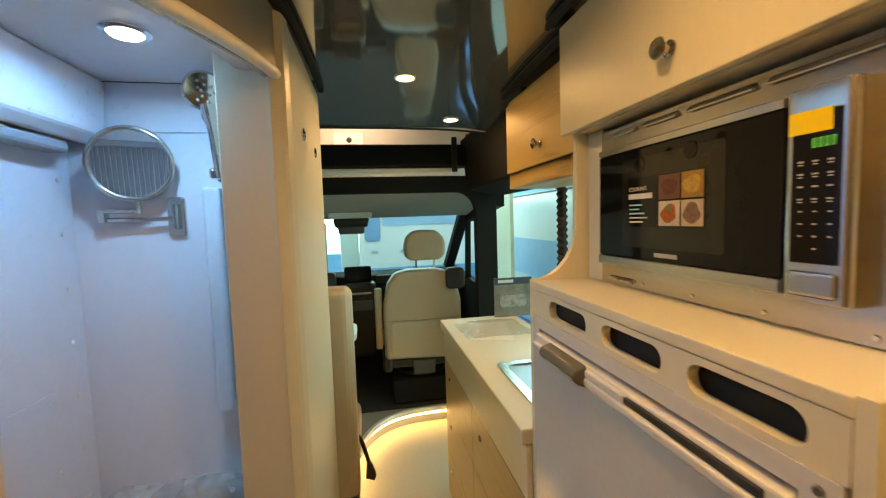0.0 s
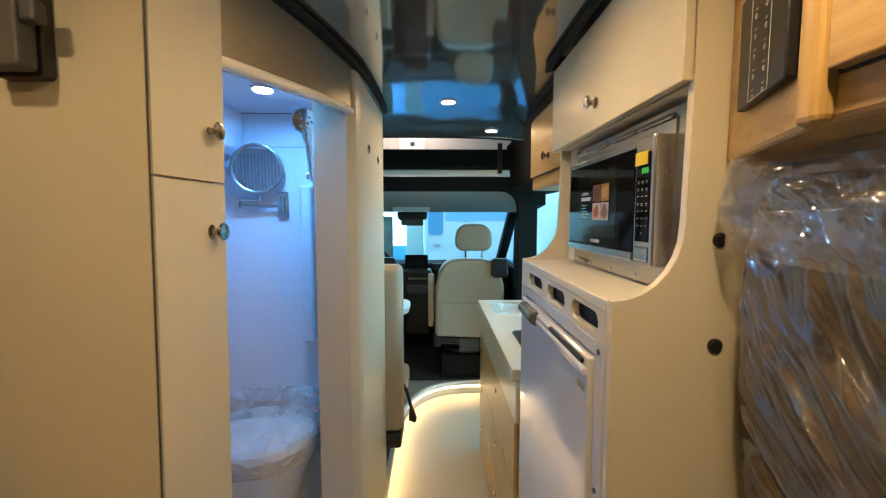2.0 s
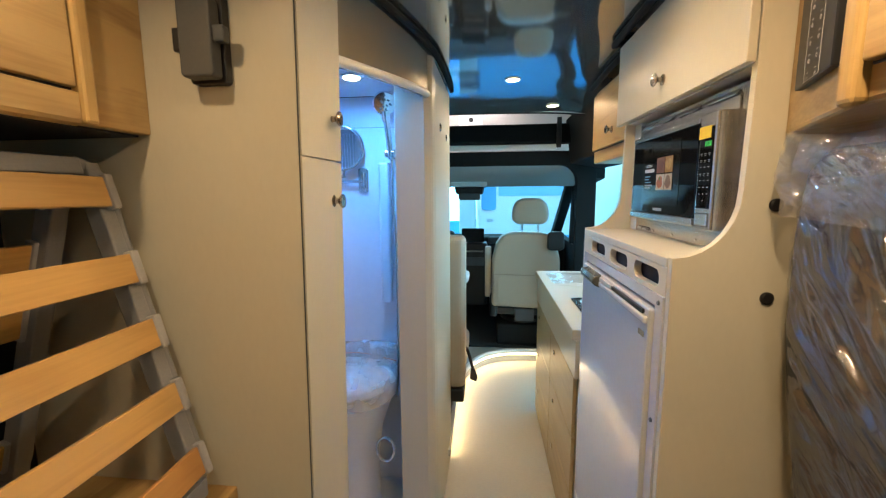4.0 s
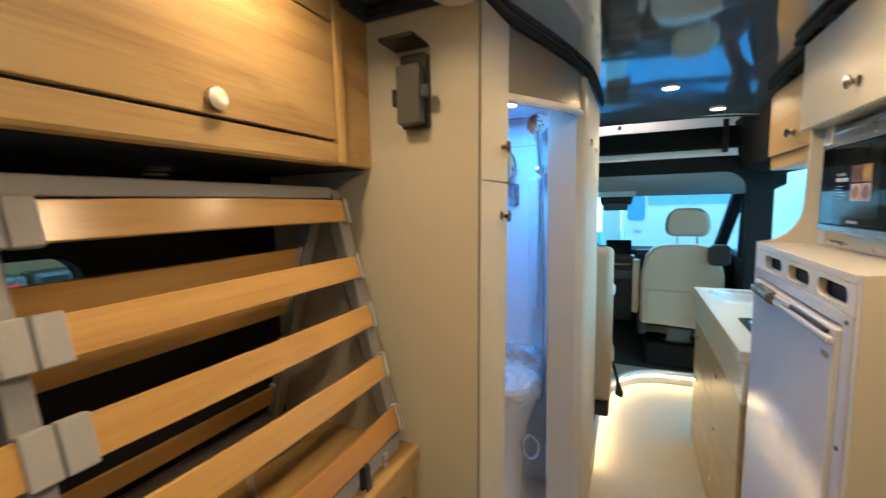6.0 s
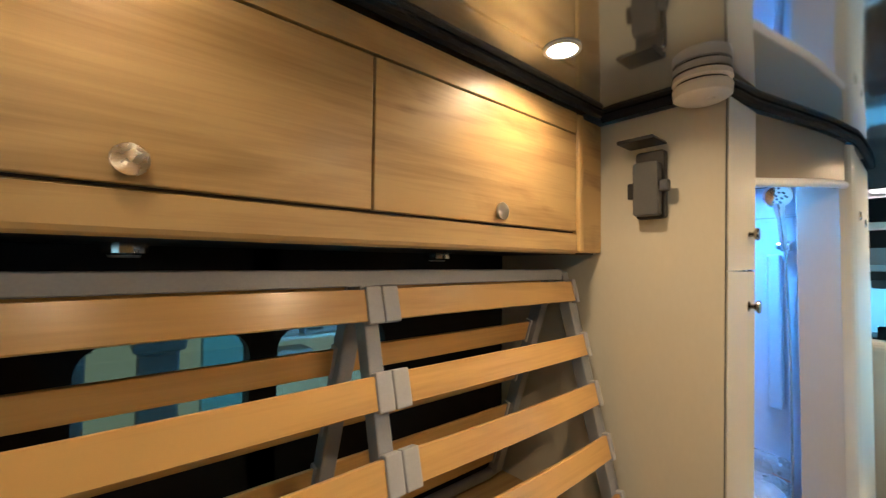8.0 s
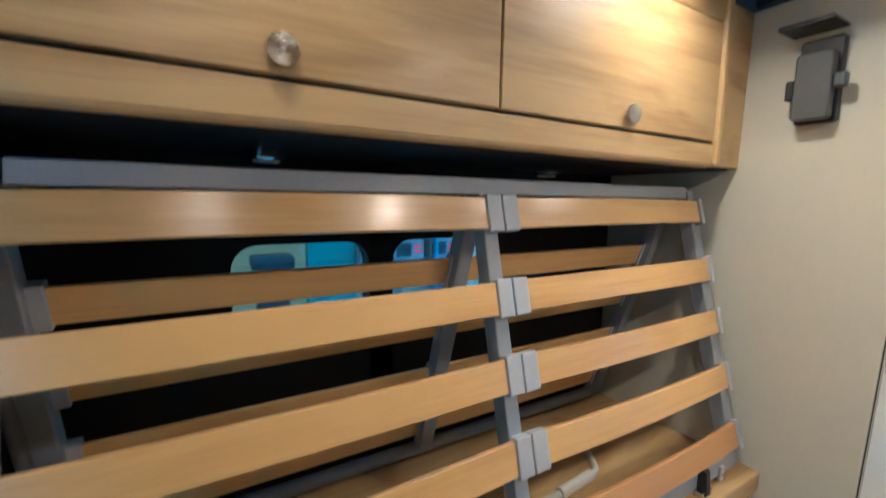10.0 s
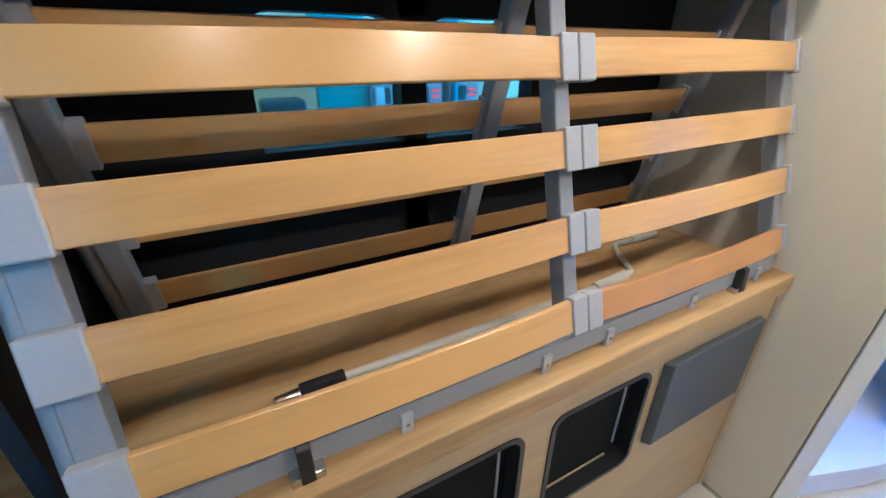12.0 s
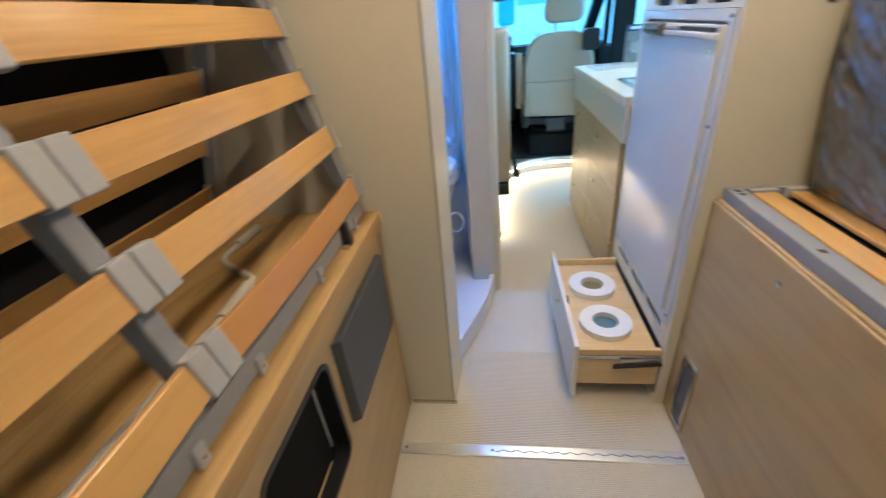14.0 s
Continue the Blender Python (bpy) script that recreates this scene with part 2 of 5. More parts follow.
TINT = layered("tinted_window_glass", (0.55, 0.58, 0.58), 0.012, 0.05, (0.95, 0.93, 0.9))
CLEAR = layered("clear_glass", (0.97, 0.98, 0.98), 0.01, 0.04)
FILM = layered("clear_plastic_film", (0.92, 0.92, 0.92), 0.10, 0.19, (0.97, 0.95, 0.92), 0.04, 0.10, 30.0, 0.024)
FILM_THICK = layered("gathered_plastic_film", (0.92, 0.92, 0.92), 0.11, 0.17, (0.97, 0.95, 0.90), 0.05, 0.10, 30.0, 0.14)
FILM_WHITE = layered("white_wrapping_film", (0.98, 0.98, 0.98), 0.15, 0.07, (0.95, 0.95, 0.95), 0.5, 0.3, 16.0, 0.34)
GREEN_ON = glow("green_digits", (0.05, 0.6, 0.10), 0.5)
KEYPRINT = mat("key_print", (0.36, 0.36, 0.35), (0.31, 0.31, 0.3), 0.6, bump=0.0)
MIRROR, _nt, _p = base_mat("mirror_silver")
_p.inputs["Base Color"].default_value = (0.88, 0.9, 0.9, 1)
_p.inputs["Metallic"].default_value = 1.0
_p.inputs["Roughness"].default_value = 0.01


# ---- building helpers
def part(name, bm, material, parent=None, label="", smooth=False):
    me = bpy.data.meshes.new(name)
    bmesh.ops.recalc_face_normals(bm, faces=bm.faces)
    if smooth:
        for f in bm.faces:
            f.smooth = True
    bm.to_mesh(me)
    bm.free()
    if smooth:
        me.set_sharp_from_angle(angle=radians(38))
    me.materials.append(material)
    ob = new(name, me)
    if parent is not None:
        ob.parent = parent
        if parent.type == "EMPTY":
            ob.matrix_parent_inverse = Matrix.Translation(-parent.location)
    if label:
        ob["label"] = label
    return ob


def thing(name, at, label, category, group="", kind=""):
    ob = new(name)
    ob.location = at
    ob.empty_display_size = 0.05
    return tagged(ob, label, category, group, kind)


def box(x0, x1, y0, y1, z0, z1, bevel=0.0, seg=2, bm=None):
    bm2 = bmesh.new()
    bmesh.ops.create_cube(bm2, size=1)
    for v in bm2.verts:
        v.co = Vector(((x0 + x1) / 2 + v.co.x * (x1 - x0), (y0 + y1) / 2 + v.co.y * (y1 - y0), (z0 + z1) / 2 + v.co.z * (z1 - z0)))
    if bevel:
        bmesh.ops.bevel(bm2, geom=bm2.edges[:], offset=bevel, segments=seg, affect="EDGES", profile=0.5)
    return join(bm, bm2)


def join(bm, extra):
    if bm is None:
        return extra
    me = bpy.data.meshes.new("tmp")
    extra.to_mesh(me)
    extra.free()
    bm.from_mesh(me)
    bpy.data.meshes.remove(me)
    return bm


def prism(points, axis, a, b, bevel=0.0, bm=None, seg=2):
    """A flat outline pushed from a to b along an axis; points are the two other coordinates in x, y, z order."""
    bm2 = bmesh.new()

    def place(p, c):
        return {"x": (c, p[0], p[1]), "y": (p[0], c, p[1]), "z": (p[0], p[1], c)}[axis]
    lo = [bm2.verts.new(place(p, a)) for p in points]
    hi = [bm2.verts.new(place(p, b)) for p in points]
    n = len(points)
    bm2.faces.new(lo)
    bm2.faces.new(hi[::-1])
    for i in range(n):
        bm2.faces.new((lo[i], hi[i], hi[(i + 1) % n], lo[(i + 1) % n]))
    bmesh.ops.recalc_face_normals(bm2, faces=bm2.faces)
    if bevel:
        bmesh.ops.bevel(bm2, geom=[e for e in bm2.edges if e.calc_face_angle(0) > 0.5], offset=bevel, segments=seg, affect="EDGES", profile=0.5)
    return join(bm, bm2)


def rounded(x0, x1, y0, y1, r, steps=5):
    pts = []
    for cx, cy, a0 in ((x1 - r, y1 - r, 0), (x0 + r, y1 - r, 90), (x0 + r, y0 + r, 180), (x1 - r, y0 + r, 270)):
        for k in range(steps + 1):
            a = radians(a0 + 90 * k / steps)
            pts.append((cx + r * math.cos(a), cy + r * math.sin(a)))
    return pts


def ring_plate(outer, inner, axis, a, b, bm=None):
    """A plate with a hole: both outlines have the same number of points."""
    bm2 = bmesh.new()

    def place(p, c):
        return {"x": (c, p[0], p[1]), "y": (p[0], c, p[1]), "z": (p[0], p[1], c)}[axis]
    n = len(outer)
    rows = [[bm2.verts.new(place(p, c)) for p in loop] for loop, c in ((outer, a), (outer, b), (inner, b), (inner, a))]
    for k in range(4):
        for i in range(n):
            r, q = rows[k], rows[(k + 1) % 4]
            bm2.faces.new((r[i], q[i], q[(i + 1) % n], r[(i + 1) % n]))
    return join(bm, bm2)


def tube(points, r, bm=None, sides=10, closed=False):
    bm2 = bmesh.new()
    pts = [Vector(p) for p in points]
    n = len(pts)
    rings = []
    side = None
    for i, p in enumerate(pts):
        d = (pts[(i + 1) % n] - pts[i - 1]) if closed else (pts[min(i + 1, n - 1)] - pts[max(i - 1, 0)])
        d.normalize()
        if side is None:
            side = d.orthogonal().normalized()
        else:
            side = (side - d * side.dot(d)).normalized()
        up = d.cross(side)
        rr = r[i] if isinstance(r, (list, tuple)) else r
        rings.append([bm2.verts.new(p + rr * (math.cos(2 * math.pi * k / sides) * side + math.sin(2 * math.pi * k / sides) * up)) for k in range(sides)])
    for i in range(n if closed else n - 1):
        a, b = rings[i], rings[(i + 1) % n]
        for k in range(sides):
            bm2.faces.new((a[k], a[(k + 1) % sides], b[(k + 1) % sides], b[k]))
    if not closed:
        bm2.faces.new(rings[0][::-1])
        bm2.faces.new(rings[-1])
    return join(bm, bm2)


def lathe(profile, at, axis="z", sides=24, bm=None):
    """profile: (radius, height) pairs turned about an axis through at."""
    bm2 = bmesh.new()
    rows = []
    for r, h in profile:
        row = []
        for k in range(sides):
            a = 2 * math.pi * k / sides
            u, v = r * math.cos(a), r * math.sin(a)
            row.append(bm2.verts.new(Vector(at) + Vector({"z": (u, v, h), "x": (h, u, v), "y": (u, h, v)}[axis])))
        rows.append(row)
    for a, b in zip(rows, rows[1:]):
        for k in range(sides):
            bm2.faces.new((a[k], a[(k + 1) % sides], b[(k + 1) % sides], b[k]))
    bm2.faces.new(rows[0][::-1])
    bm2.faces.new(rows[-1])
    bmesh.ops.remove_doubles(bm2, verts=bm2.verts, dist=1e-6)
    return join(bm, bm2)


def smooth_path(points, steps=6):
    """A Catmull-Rom line through points."""
    pts = [Vector(p) for p in points]
    out = []
    for i in range(len(pts) - 1):
        p0, p1, p2, p3 = pts[max(i - 1, 0)], pts[i], pts[i + 1], pts[min(i + 2, len(pts) - 1)]
        for k in range(steps):
            t = k / steps
            out.append(0.5 * (2 * p1 + (p2 - p0) * t + (2 * p0 - 5 * p1 + 4 * p2 - p3) * t * t + (3 * p1 - p0 - 3 * p2 + p3) * t ** 3))
    out.append(pts[-1])
    return out


def curved_wall(line, z0, z1, thick, bm=None):
    """An upright sheet along a plan line, thickened to its left side."""
    pts = [Vector((p[0], p[1])) for p in line]
    n = len(pts)
    inner = []
    for i, p in enumerate(pts):
        d = (pts[min(i + 1, n - 1)] - pts[max(i - 1, 0)]).normalized()
        inner.append(p + thick * Vector((-d.y, d.x)))
    bm2 = bmesh.new()
    cols = [[bm2.verts.new((q.x, q.y, z)) for q, z in ((p, z0), (p, z1), (s, z1), (s, z0))] for p, s in zip(pts, inner)]
    for a, b in zip(cols, cols[1:]):
        for k in range(4):
            bm2.faces.new((a[k], a[(k + 1) % 4], b[(k + 1) % 4], b[k]))
    bm2.faces.new(cols[0])
    bm2.faces.new(cols[-1][::-1])
    return join(bm, bm2)


def structure(name, bm, material, label, category, smooth=False):
    return tagged(part(name, bm, material, None, label, smooth), label, category, "", "structure")


def knob(x, y, z, d, parent, name="knob"):
    """A turned metal knob on a face; d is the way out along x."""
    prof = [(0.004, 0), (0.010, 0.001), (0.010, 0.004), (0.005, 0.007), (0.0045, 0.014), (0.010, 0.019), (0.0125, 0.023), (0.011, 0.026), (0.001, 0.027)]
    return part(name, lathe([(1.3 * r, 1.0 * h * d) for r, h in prof], (x, y, z), "x", 20), NICKEL, parent, "turned brushed metal knob", True)


def disc_knob(x, y, z, d, parent):
    prof = [(0.006, 0), (0.006, 0.006), (0.0170, 0.008), (0.0178, 0.011), (0.0178, 0.0125), (0.0172, 0.0134), (0.001, 0.0136)]
    return part("knob", lathe([(r, h * d) for r, h in prof], (x, y, z), "x", 36), SPUN, parent, "round brushed steel push knob", True)

# ---- the large structure
HALF, REAR, CEIL_Z = 0.66, -1.75, 1.90
AISLE = [(-0.075, 1.30), (-0.08, 1.70), (-0.078, 1.98), (-0.05, 2.25), (0.02, 2.46), (0.12, 2.60), (0.25, 2.68), (0.42, 2.715), (0.66, 2.72)]
aisle_line = smooth_path([(*p, 0) for p in AISLE], 6)

floor = structure("floor", box(-0.95, 0.95, REAR, 4.3, -0.06, 0.0), FLOOR, "ribbed light grey vinyl floor of the aisle", "floor")

# raised cab platform with its rounded step
plat = [(p.x, p.y) for p in aisle_line] + [(0.95, 2.72), (0.95, 4.2), (-0.95, 4.2), (-0.95, 1.30)]
structure("floor_cab", prism(plat, "z", 0.002, 0.098), mat("platform_vinyl", (0.36, 0.345, 0.32), (0.30, 0.29, 0.27), 0.5, scale=140, bump=0.02), "raised grey vinyl platform towards the cab", "floor")
structure("trim_step", curved_wall([(p.x - 0.0, p.y) for p in aisle_line], 0.078, 0.112, -0.022), WHITEP, "white rounded edging of the raised step", "trim")
led = structure("trim_led", curved_wall([(p.x, p.y) for p in aisle_line], 0.060, 0.070, -0.006), LED_ON, "glowing warm light strip under the step edging", "light strip")
structure("floor_mat_cab", box(-0.80, 0.80, 2.74, 4.1, 0.100, 0.112), CARPET, "black rubber mat on the cab floor", "mat")

# walls of the van body
def wall_with_hole(sx, y0, y1, z0, z1, hy0, hy1, hz0, hz1, name, material, label):
    bm = box(sx, sx + 0.05 * (1 if sx > 0 else -1), y0, hy0, z0, z1)
    box(sx, sx + 0.05 * (1 if sx > 0 else -1), hy1, y1, z0, z1, bm=bm)
    box(sx, sx + 0.05 * (1 if sx > 0 else -1), hy0, hy1, z0, hz0, bm=bm)
    box(sx, sx + 0.05 * (1 if sx > 0 else -1), hy0, hy1, hz1, z1, bm=bm)
    return structure(name, bm, material, label, "wall")


bm = None
for y0, y1, z0, z1 in ((REAR, -0.945, 0, 1.95), (-0.665, -0.608, 0, 1.95), (-0.325, 0.15, 0, 1.95), (-0.945, -0.325, 1.335, 1.95), (-0.945, -0.325, 0, 1.10)):
    bm = box(-0.93, -0.88, y0, y1, z0, z1, bm=bm)
for y0, y1 in ((-0.945, -0.665), (-0.608, -0.325)):
    for cy, sy in ((y0, 1), (y1, -1)):
        pts = [(cy, 1.335)] + [(cy + sy * 0.05 * (1 - math.cos(a)), 1.335 - 0.05 * (1 - math.sin(a))) for a in np.linspace(0, math.pi / 2, 6)]
        prism(pts, "x", -0.929, -0.881, bm=bm)
structure("wall_left_rear", bm, TRIMB, "black lined side wall with two small windows behind the bed", "wall")
for n, (y0, y1) in enumerate(((-0.95, -0.66), (-0.613, -0.32))):
    structure("window_%d" % (n + 1), box(-0.912, -0.906, y0, y1, 1.095, 1.34), TINT, "small tinted side window", "window").visible_shadow = False
structure("wall_left_front", box(-0.99, -0.94, 1.42, 4.2, 0, 1.95), CABGREY, "grey lined side wall of the dinette", "wall")
wall_with_hole(0.72, REAR, 1.0, 0, 1.95, -1.15, -0.05, 0.95, 1.45, "wall_right_rear", CREAM, "cream lined side wall behind the mattress")
# unseen rear wall; its opening is sized only to admit some hall light
bm = box(-0.93, 0.12, REAR - 0.05, REAR, 0, 1.95)
box(0.54, 0.77, REAR - 0.05, REAR, 0, 1.95, bm=bm)
box(0.12, 0.54, REAR - 0.05, REAR, 1.65, 1.95, bm=bm)
box(0.12, 0.54, REAR - 0.05, REAR, 0, 0.72, bm=bm)
structure("wall_rear", bm, CABDARK, "unseen black lined rear doors, opening added to let hall light in", "wall")

# added panel: blocks rear light and blackens the view past the bed
structure("bed_end_blocker", box(-0.879, -0.515, -1.275, -1.255, 0.789, 1.51), TRIMB, "added black panel that keeps light off the folding bed's rear end", "wall")

# ceiling: one glossy sheet, gently bowed down at its sides and front
bm = bmesh.new()
cols = []
CEIL_Y = list(np.linspace(REAR, 1.15, 59)) + [1.15 + 0.04 * k for k in range(1, 19)]
for yy in CEIL_Y:
    cols.append([bm.verts.new((x, yy, ceiling_height(yy) - 0.05 * max(0.0, (abs(x) - 0.45) / 0.35) ** 2 + 0.0016 * noise.noise(Vector((3.2 * x, 2.3 * yy, 4.0))) + 0.0005 * noise.noise(Vector((9.0 * x, 7.0 * yy, 1.0))))) for x in np.linspace(-0.9, 0.9, 37)])
tops = [[bm.verts.new(v.co + Vector((0, 0, 0.02))) for v in row] for row in cols]
for (a, b), (p, q) in zip(zip(cols, cols[1:]), zip(tops, tops[1:])):
    for i in range(36):
        bm.faces.new((a[i], a[i + 1], b[i + 1], b[i]))
        bm.faces.new((p[i], q[i], q[i + 1], p[i + 1]))
structure("ceiling", bm, CEIL, "glossy dark grey ceiling panel", "ceiling", True)
structure("roof_shell", box(-1.0, 1.0, REAR - 0.05, 4.4, 2.30, 2.34), CABGREY, "pale lined high roof over the cab", "roof")
for sx, nm in ((-1, "left"), (1, "right")):
    structure("wall_roof_" + nm, box(sx * 0.99, sx * 1.04, REAR - 0.05, 4.4, 1.90, 2.30), CABGREY, "pale lined roof side", "wall")

# ---- recessed ceiling lights
for lx, ly, watts in DOWNLIGHTS:
    lz = ceiling_height(ly)
    circle = [(math.cos(a), math.sin(a)) for a in np.linspace(0, 6.283, 25)[:-1]]
    lt = thing("ceiling_light", (lx, ly, lz - 0.003), "small round warm recessed ceiling light, switched on", "ceiling light", "ceiling lights")
    part("bezel", ring_plate([(lx + 0.036 * u, ly + 0.036 * v) for u, v in circle], [(lx + 0.028 * u, ly + 0.028 * v) for u, v in circle], "z", lz - 0.0035, lz + 0.003), WHITEP, lt)
    part("diffuser", lathe([(0.028, 0), (0.028, 0.003)], (lx, ly, lz - 0.004), "z", 24), LAMP_ON, lt)

# ---- wardrobe
def splay(bm):
    """The wardrobe's front edge leans in a little towards the floor."""
    for v in bm.verts:
        if v.co.x > -0.40:
            v.co.x -= 0.018 * (1.47 - v.co.z)
    return bm


wd = thing("wardrobe", (-0.45, 0.25, 0), "tall cream laminate wardrobe with two narrow curved doors", "wardrobe")
part("carcass", splay(prism([(-0.88, 0.147), (-0.2275, 0.147), (-0.2275, 0.165), (-0.2285, 0.30), (-0.88, 0.30)], "z", 0.0, 1.872, 0.001)), CREAM, wd)
def wd_door(z0, z1):
    line = smooth_path([(-0.2225, 0.150, 0), (-0.217, 0.21, 0), (-0.208, 0.318, 0)], 6)
    return splay(curved_wall([(p.x, p.y) for p in line], z0, z1, 0.018))
du = part("door", wd_door(1.474, 1.868), CREAM, wd)
dl = part("door", wd_door(0.222, 1.470), CREAM, wd)
part("joint", splay(box(-0.2269, -0.2255, 0.1466, 0.1495, 0.003, 1.868)), DKGREY, wd, "dark joint beside the doors")
part("plinth", wd_door(0.002, 0.217), CREAM, wd)
knob(-0.2165, 0.279, 1.560, 1, du)
knob(-0.2165, 0.279, 1.386, 1, dl)

# ---- shower cubicle
sh = thing("shower_cubicle", (-0.43, 0.72, 0), "white moulded shower and toilet cubicle with a curved doorway", "shower")
part("rear_wall", splay(box(-0.66, -0.225, 0.302, 0.325, 0.05, 1.80)), SHOWER, sh)
part("side_wall", box(-0.665, -0.645, 0.326, 1.128, 0.05, 1.80), SHOWER, sh)
part("front_wall", box(-0.66, -0.20, 1.130, 1.15, 0.05, 1.80), SHOWER, sh)
pan_line = [(p.x, p.y) for p in smooth_path([(-0.25, 0.330, 0), (-0.205, 0.45, 0), (-0.140, 0.64, 0), (-0.100, 0.84, 0), (-0.095, 0.93, 0)], 6)]
part("pan", prism(pan_line + [(-0.20, 1.128), (-0.64, 1.128), (-0.64, 0.330)], "z", 0.001, 0.075, 0.006), SHOWER, sh, "white shower tray with a raised curved lip")
part("pan_lip", curved_wall(pan_line, 0.077, 0.105, 0.022), SHOWER, sh)
part("jamb", prism([(-0.235, 1.128), (-0.203, 0.85), (-0.098, 0.852), (-0.077, 0.866), (-0.070, 0.90), (-0.063, 1.44), (-0.085, 1.44), (-0.09, 1.128)], "z", 0.002, 1.87, 0.002), CREAM, sh, "cream laminate end wall")
val_line = [(p.x, p.y) for p in smooth_path([(-0.212, 0.320, 0), (-0.165, 0.48, 0), (-0.118, 0.66, 0), (-0.088, 0.83, 0), (-0.080, 0.93, 0)], 6)]
part("roof", prism([(x - 0.03, y) for x, y in val_line] + [(-0.20, 1.128), (-0.66, 1.128), (-0.66, 0.320)], "z", 1.802, 1.82), SHOWER, sh)


def lip_z(y):
    return 1.694 + 0.046 * min(1.0, max(0.0, (y - 0.32) / 0.5))


bm = curved_wall(val_line, 1.70, 1.872, 0.016)
for v in bm.verts:
    if v.co.z < 1.75:
        v.co.z = lip_z(v.co.y) + 0.006
part("valance", bm, BRONZE, sh, "glossy bronze curved panel above the doorway", True)
part("valance_lip", tube([(x - 0.004, y, lip_z(y)) for x, y in val_line], 0.0125), WHITEP, sh, "rounded pale rail under the panel", True)
part("valance_seal", tube([(x - 0.022, y, lip_z(y) - 0.004) for x, y in val_line], 0.006), STEEL, sh, "thin dark rail", True)
part("soffit", prism([(x - 0.016, y) for x, y in val_line] + [(x - 0.075, y) for x, y in val_line[::-1]], "z", 1.745, 1.80), SHOWER, sh)

# ---- kitchen tower with fridge and microwave
tw = thing("fridge_tower", (0.55, 0.48, 0), "tall cream laminate tower unit with a scooped shelf", "cabinet")
prof = [(0.453, 0.002), (0.72, 0.002), (0.72, 1.872), (0.566, 1.872), (0.566, 1.60), (0.566, 1.595), (0.562, 1.40)]
prof += [(0.456 + 0.106 * math.sin(a), 1.40 - 0.0 - 0.118 * math.cos(a) + 0.0) for a in np.linspace(math.pi / 2, 0, 8)]
prof += [(0.453, 1.282)]
part("side_panel", prism([(x, z) for x, z in prof], "y", 0.170, 0.186, 0.001), CREAM, tw)
part("side_panel", prism([(x, z) for x, z in prof], "y", 0.815, 0.832, 0.001), CREAM, tw)
part("shelf", box(0.451, 0.72, 0.1865, 0.8145, 1.262, 1.280, 0.002), CREAM, tw)
part("back_panel", box(0.70, 0.718, 0.187, 0.813, 0.05, 1.86), CREAM, tw)
part("filler_panel", box(0.594, 0.606, 0.1865, 0.2295, 1.281, 1.611), CREAM, tw)
part("filler_panel", box(0.594, 0.606, 0.7565, 0.8145, 1.281, 1.611), CREAM, tw)
part("upper_body", box(0.568, 0.70, 0.187, 0.813, 1.612, 1.86), CREAM, tw)
ud = part("upper_door", box(0.548, 0.564, 0.171, 0.860, 1.614, 1.862, 0.002), CREAM, tw)
knob(0.548, 0.501, 1.672, -1, ud)
for (p0, p1), (a, b) in zip(((0.1865, 0.394), (0.394, 0.581), (0.581, 0.8145)), ((0.232, 0.373), (0.414, 0.560), (0.602, 0.752))):
    part("lower_vent_panel", ring_plate(rounded(p0, p1, 0.2335, 0.322, 0.0004), rounded(a, b, 0.286, 0.313, 0.013), "x", 0.452, 0.464), CREAM, tw)
# black backing keeps the lower slots dark, shade given as colour
part("vent_shade", box(0.4625, 0.69, 0.188, 0.81, 0.2335, 0.3215), TRIMB, tw)
# solid black block, its colour stands in for shade in the drawer bay
part("drawer_shade", box(0.47, 0.69, 0.188, 0.81, 0.02, 0.2325), BLACK, tw, "black block for the shade inside the pulled-out drawer's bay")
part("toe_rail", box(0.449, 0.465, 0.1865, 0.8145, 0.002, 0.028, 0.001), CREAM, tw)

# fridge front frame with three slots
for (p0, p1), (a, b) in zip(((0.1865, 0.376), (0.376, 0.558), (0.558, 0.8145)), ((0.218, 0.354), (0.397, 0.535), (0.582, 0.728))):
    part("vent_panel", ring_plate(rounded(p0, p1, 1.205, 1.2615, 0.0004), rounded(a, b, 1.215, 1.252, 0.018), "x", 0.452, 0.468), CREAM, tw)
# the upper slots get the same black backing in place of real shade
part("vent_shade", box(0.472, 0.69, 0.188, 0.81, 1.2055, 1.261), TRIMB, tw, "black block painted for the shade behind the slots")

fr = thing("fridge", (0.55, 0.49, 0.33), "white compact fridge with a dark moulded handle", "fridge")
part("body", box(0.4665, 0.69, 0.20, 0.80, 0.33, 1.20), FRIDGE, fr)
part("frame", ring_plate([(0.190, 0.336), (0.808, 0.336), (0.808, 1.204), (0.190, 1.204)], [(0.223, 0.362), (0.775, 0.362), (0.775, 1.180), (0.223, 1.180)], "x", 0.444, 0.461), FRIDGE, fr)
part("door", box(0.434, 0.460, 0.226, 0.772, 0.365, 1.172, 0.004), FRIDGE, fr)
part("top_rail", box(0.424, 0.436, 0.228, 0.77, 1.140, 1.156, 0.005, 3), FRIDGE, fr)
part("top_cover", box(0.426, 0.436, 0.452, 0.56, 1.1565, 1.168, 0.002), FRIDGE, fr)

# microwave: a flat trim kit with a proud door and control column
mw = thing("microwave", (0.63, 0.49, 1.30), "built-in stainless microwave with dark glass door", "microwave")
part("trim_kit", ring_plate([(0.230, 1.282), (0.756, 1.282), (0.756, 1.600), (0.230, 1.600)], [(0.268, 1.324), (0.722, 1.324), (0.722, 1.556), (0.268, 1.556)], "x", 0.592, 0.602), STEEL, mw, "flat stainless trim around the oven")
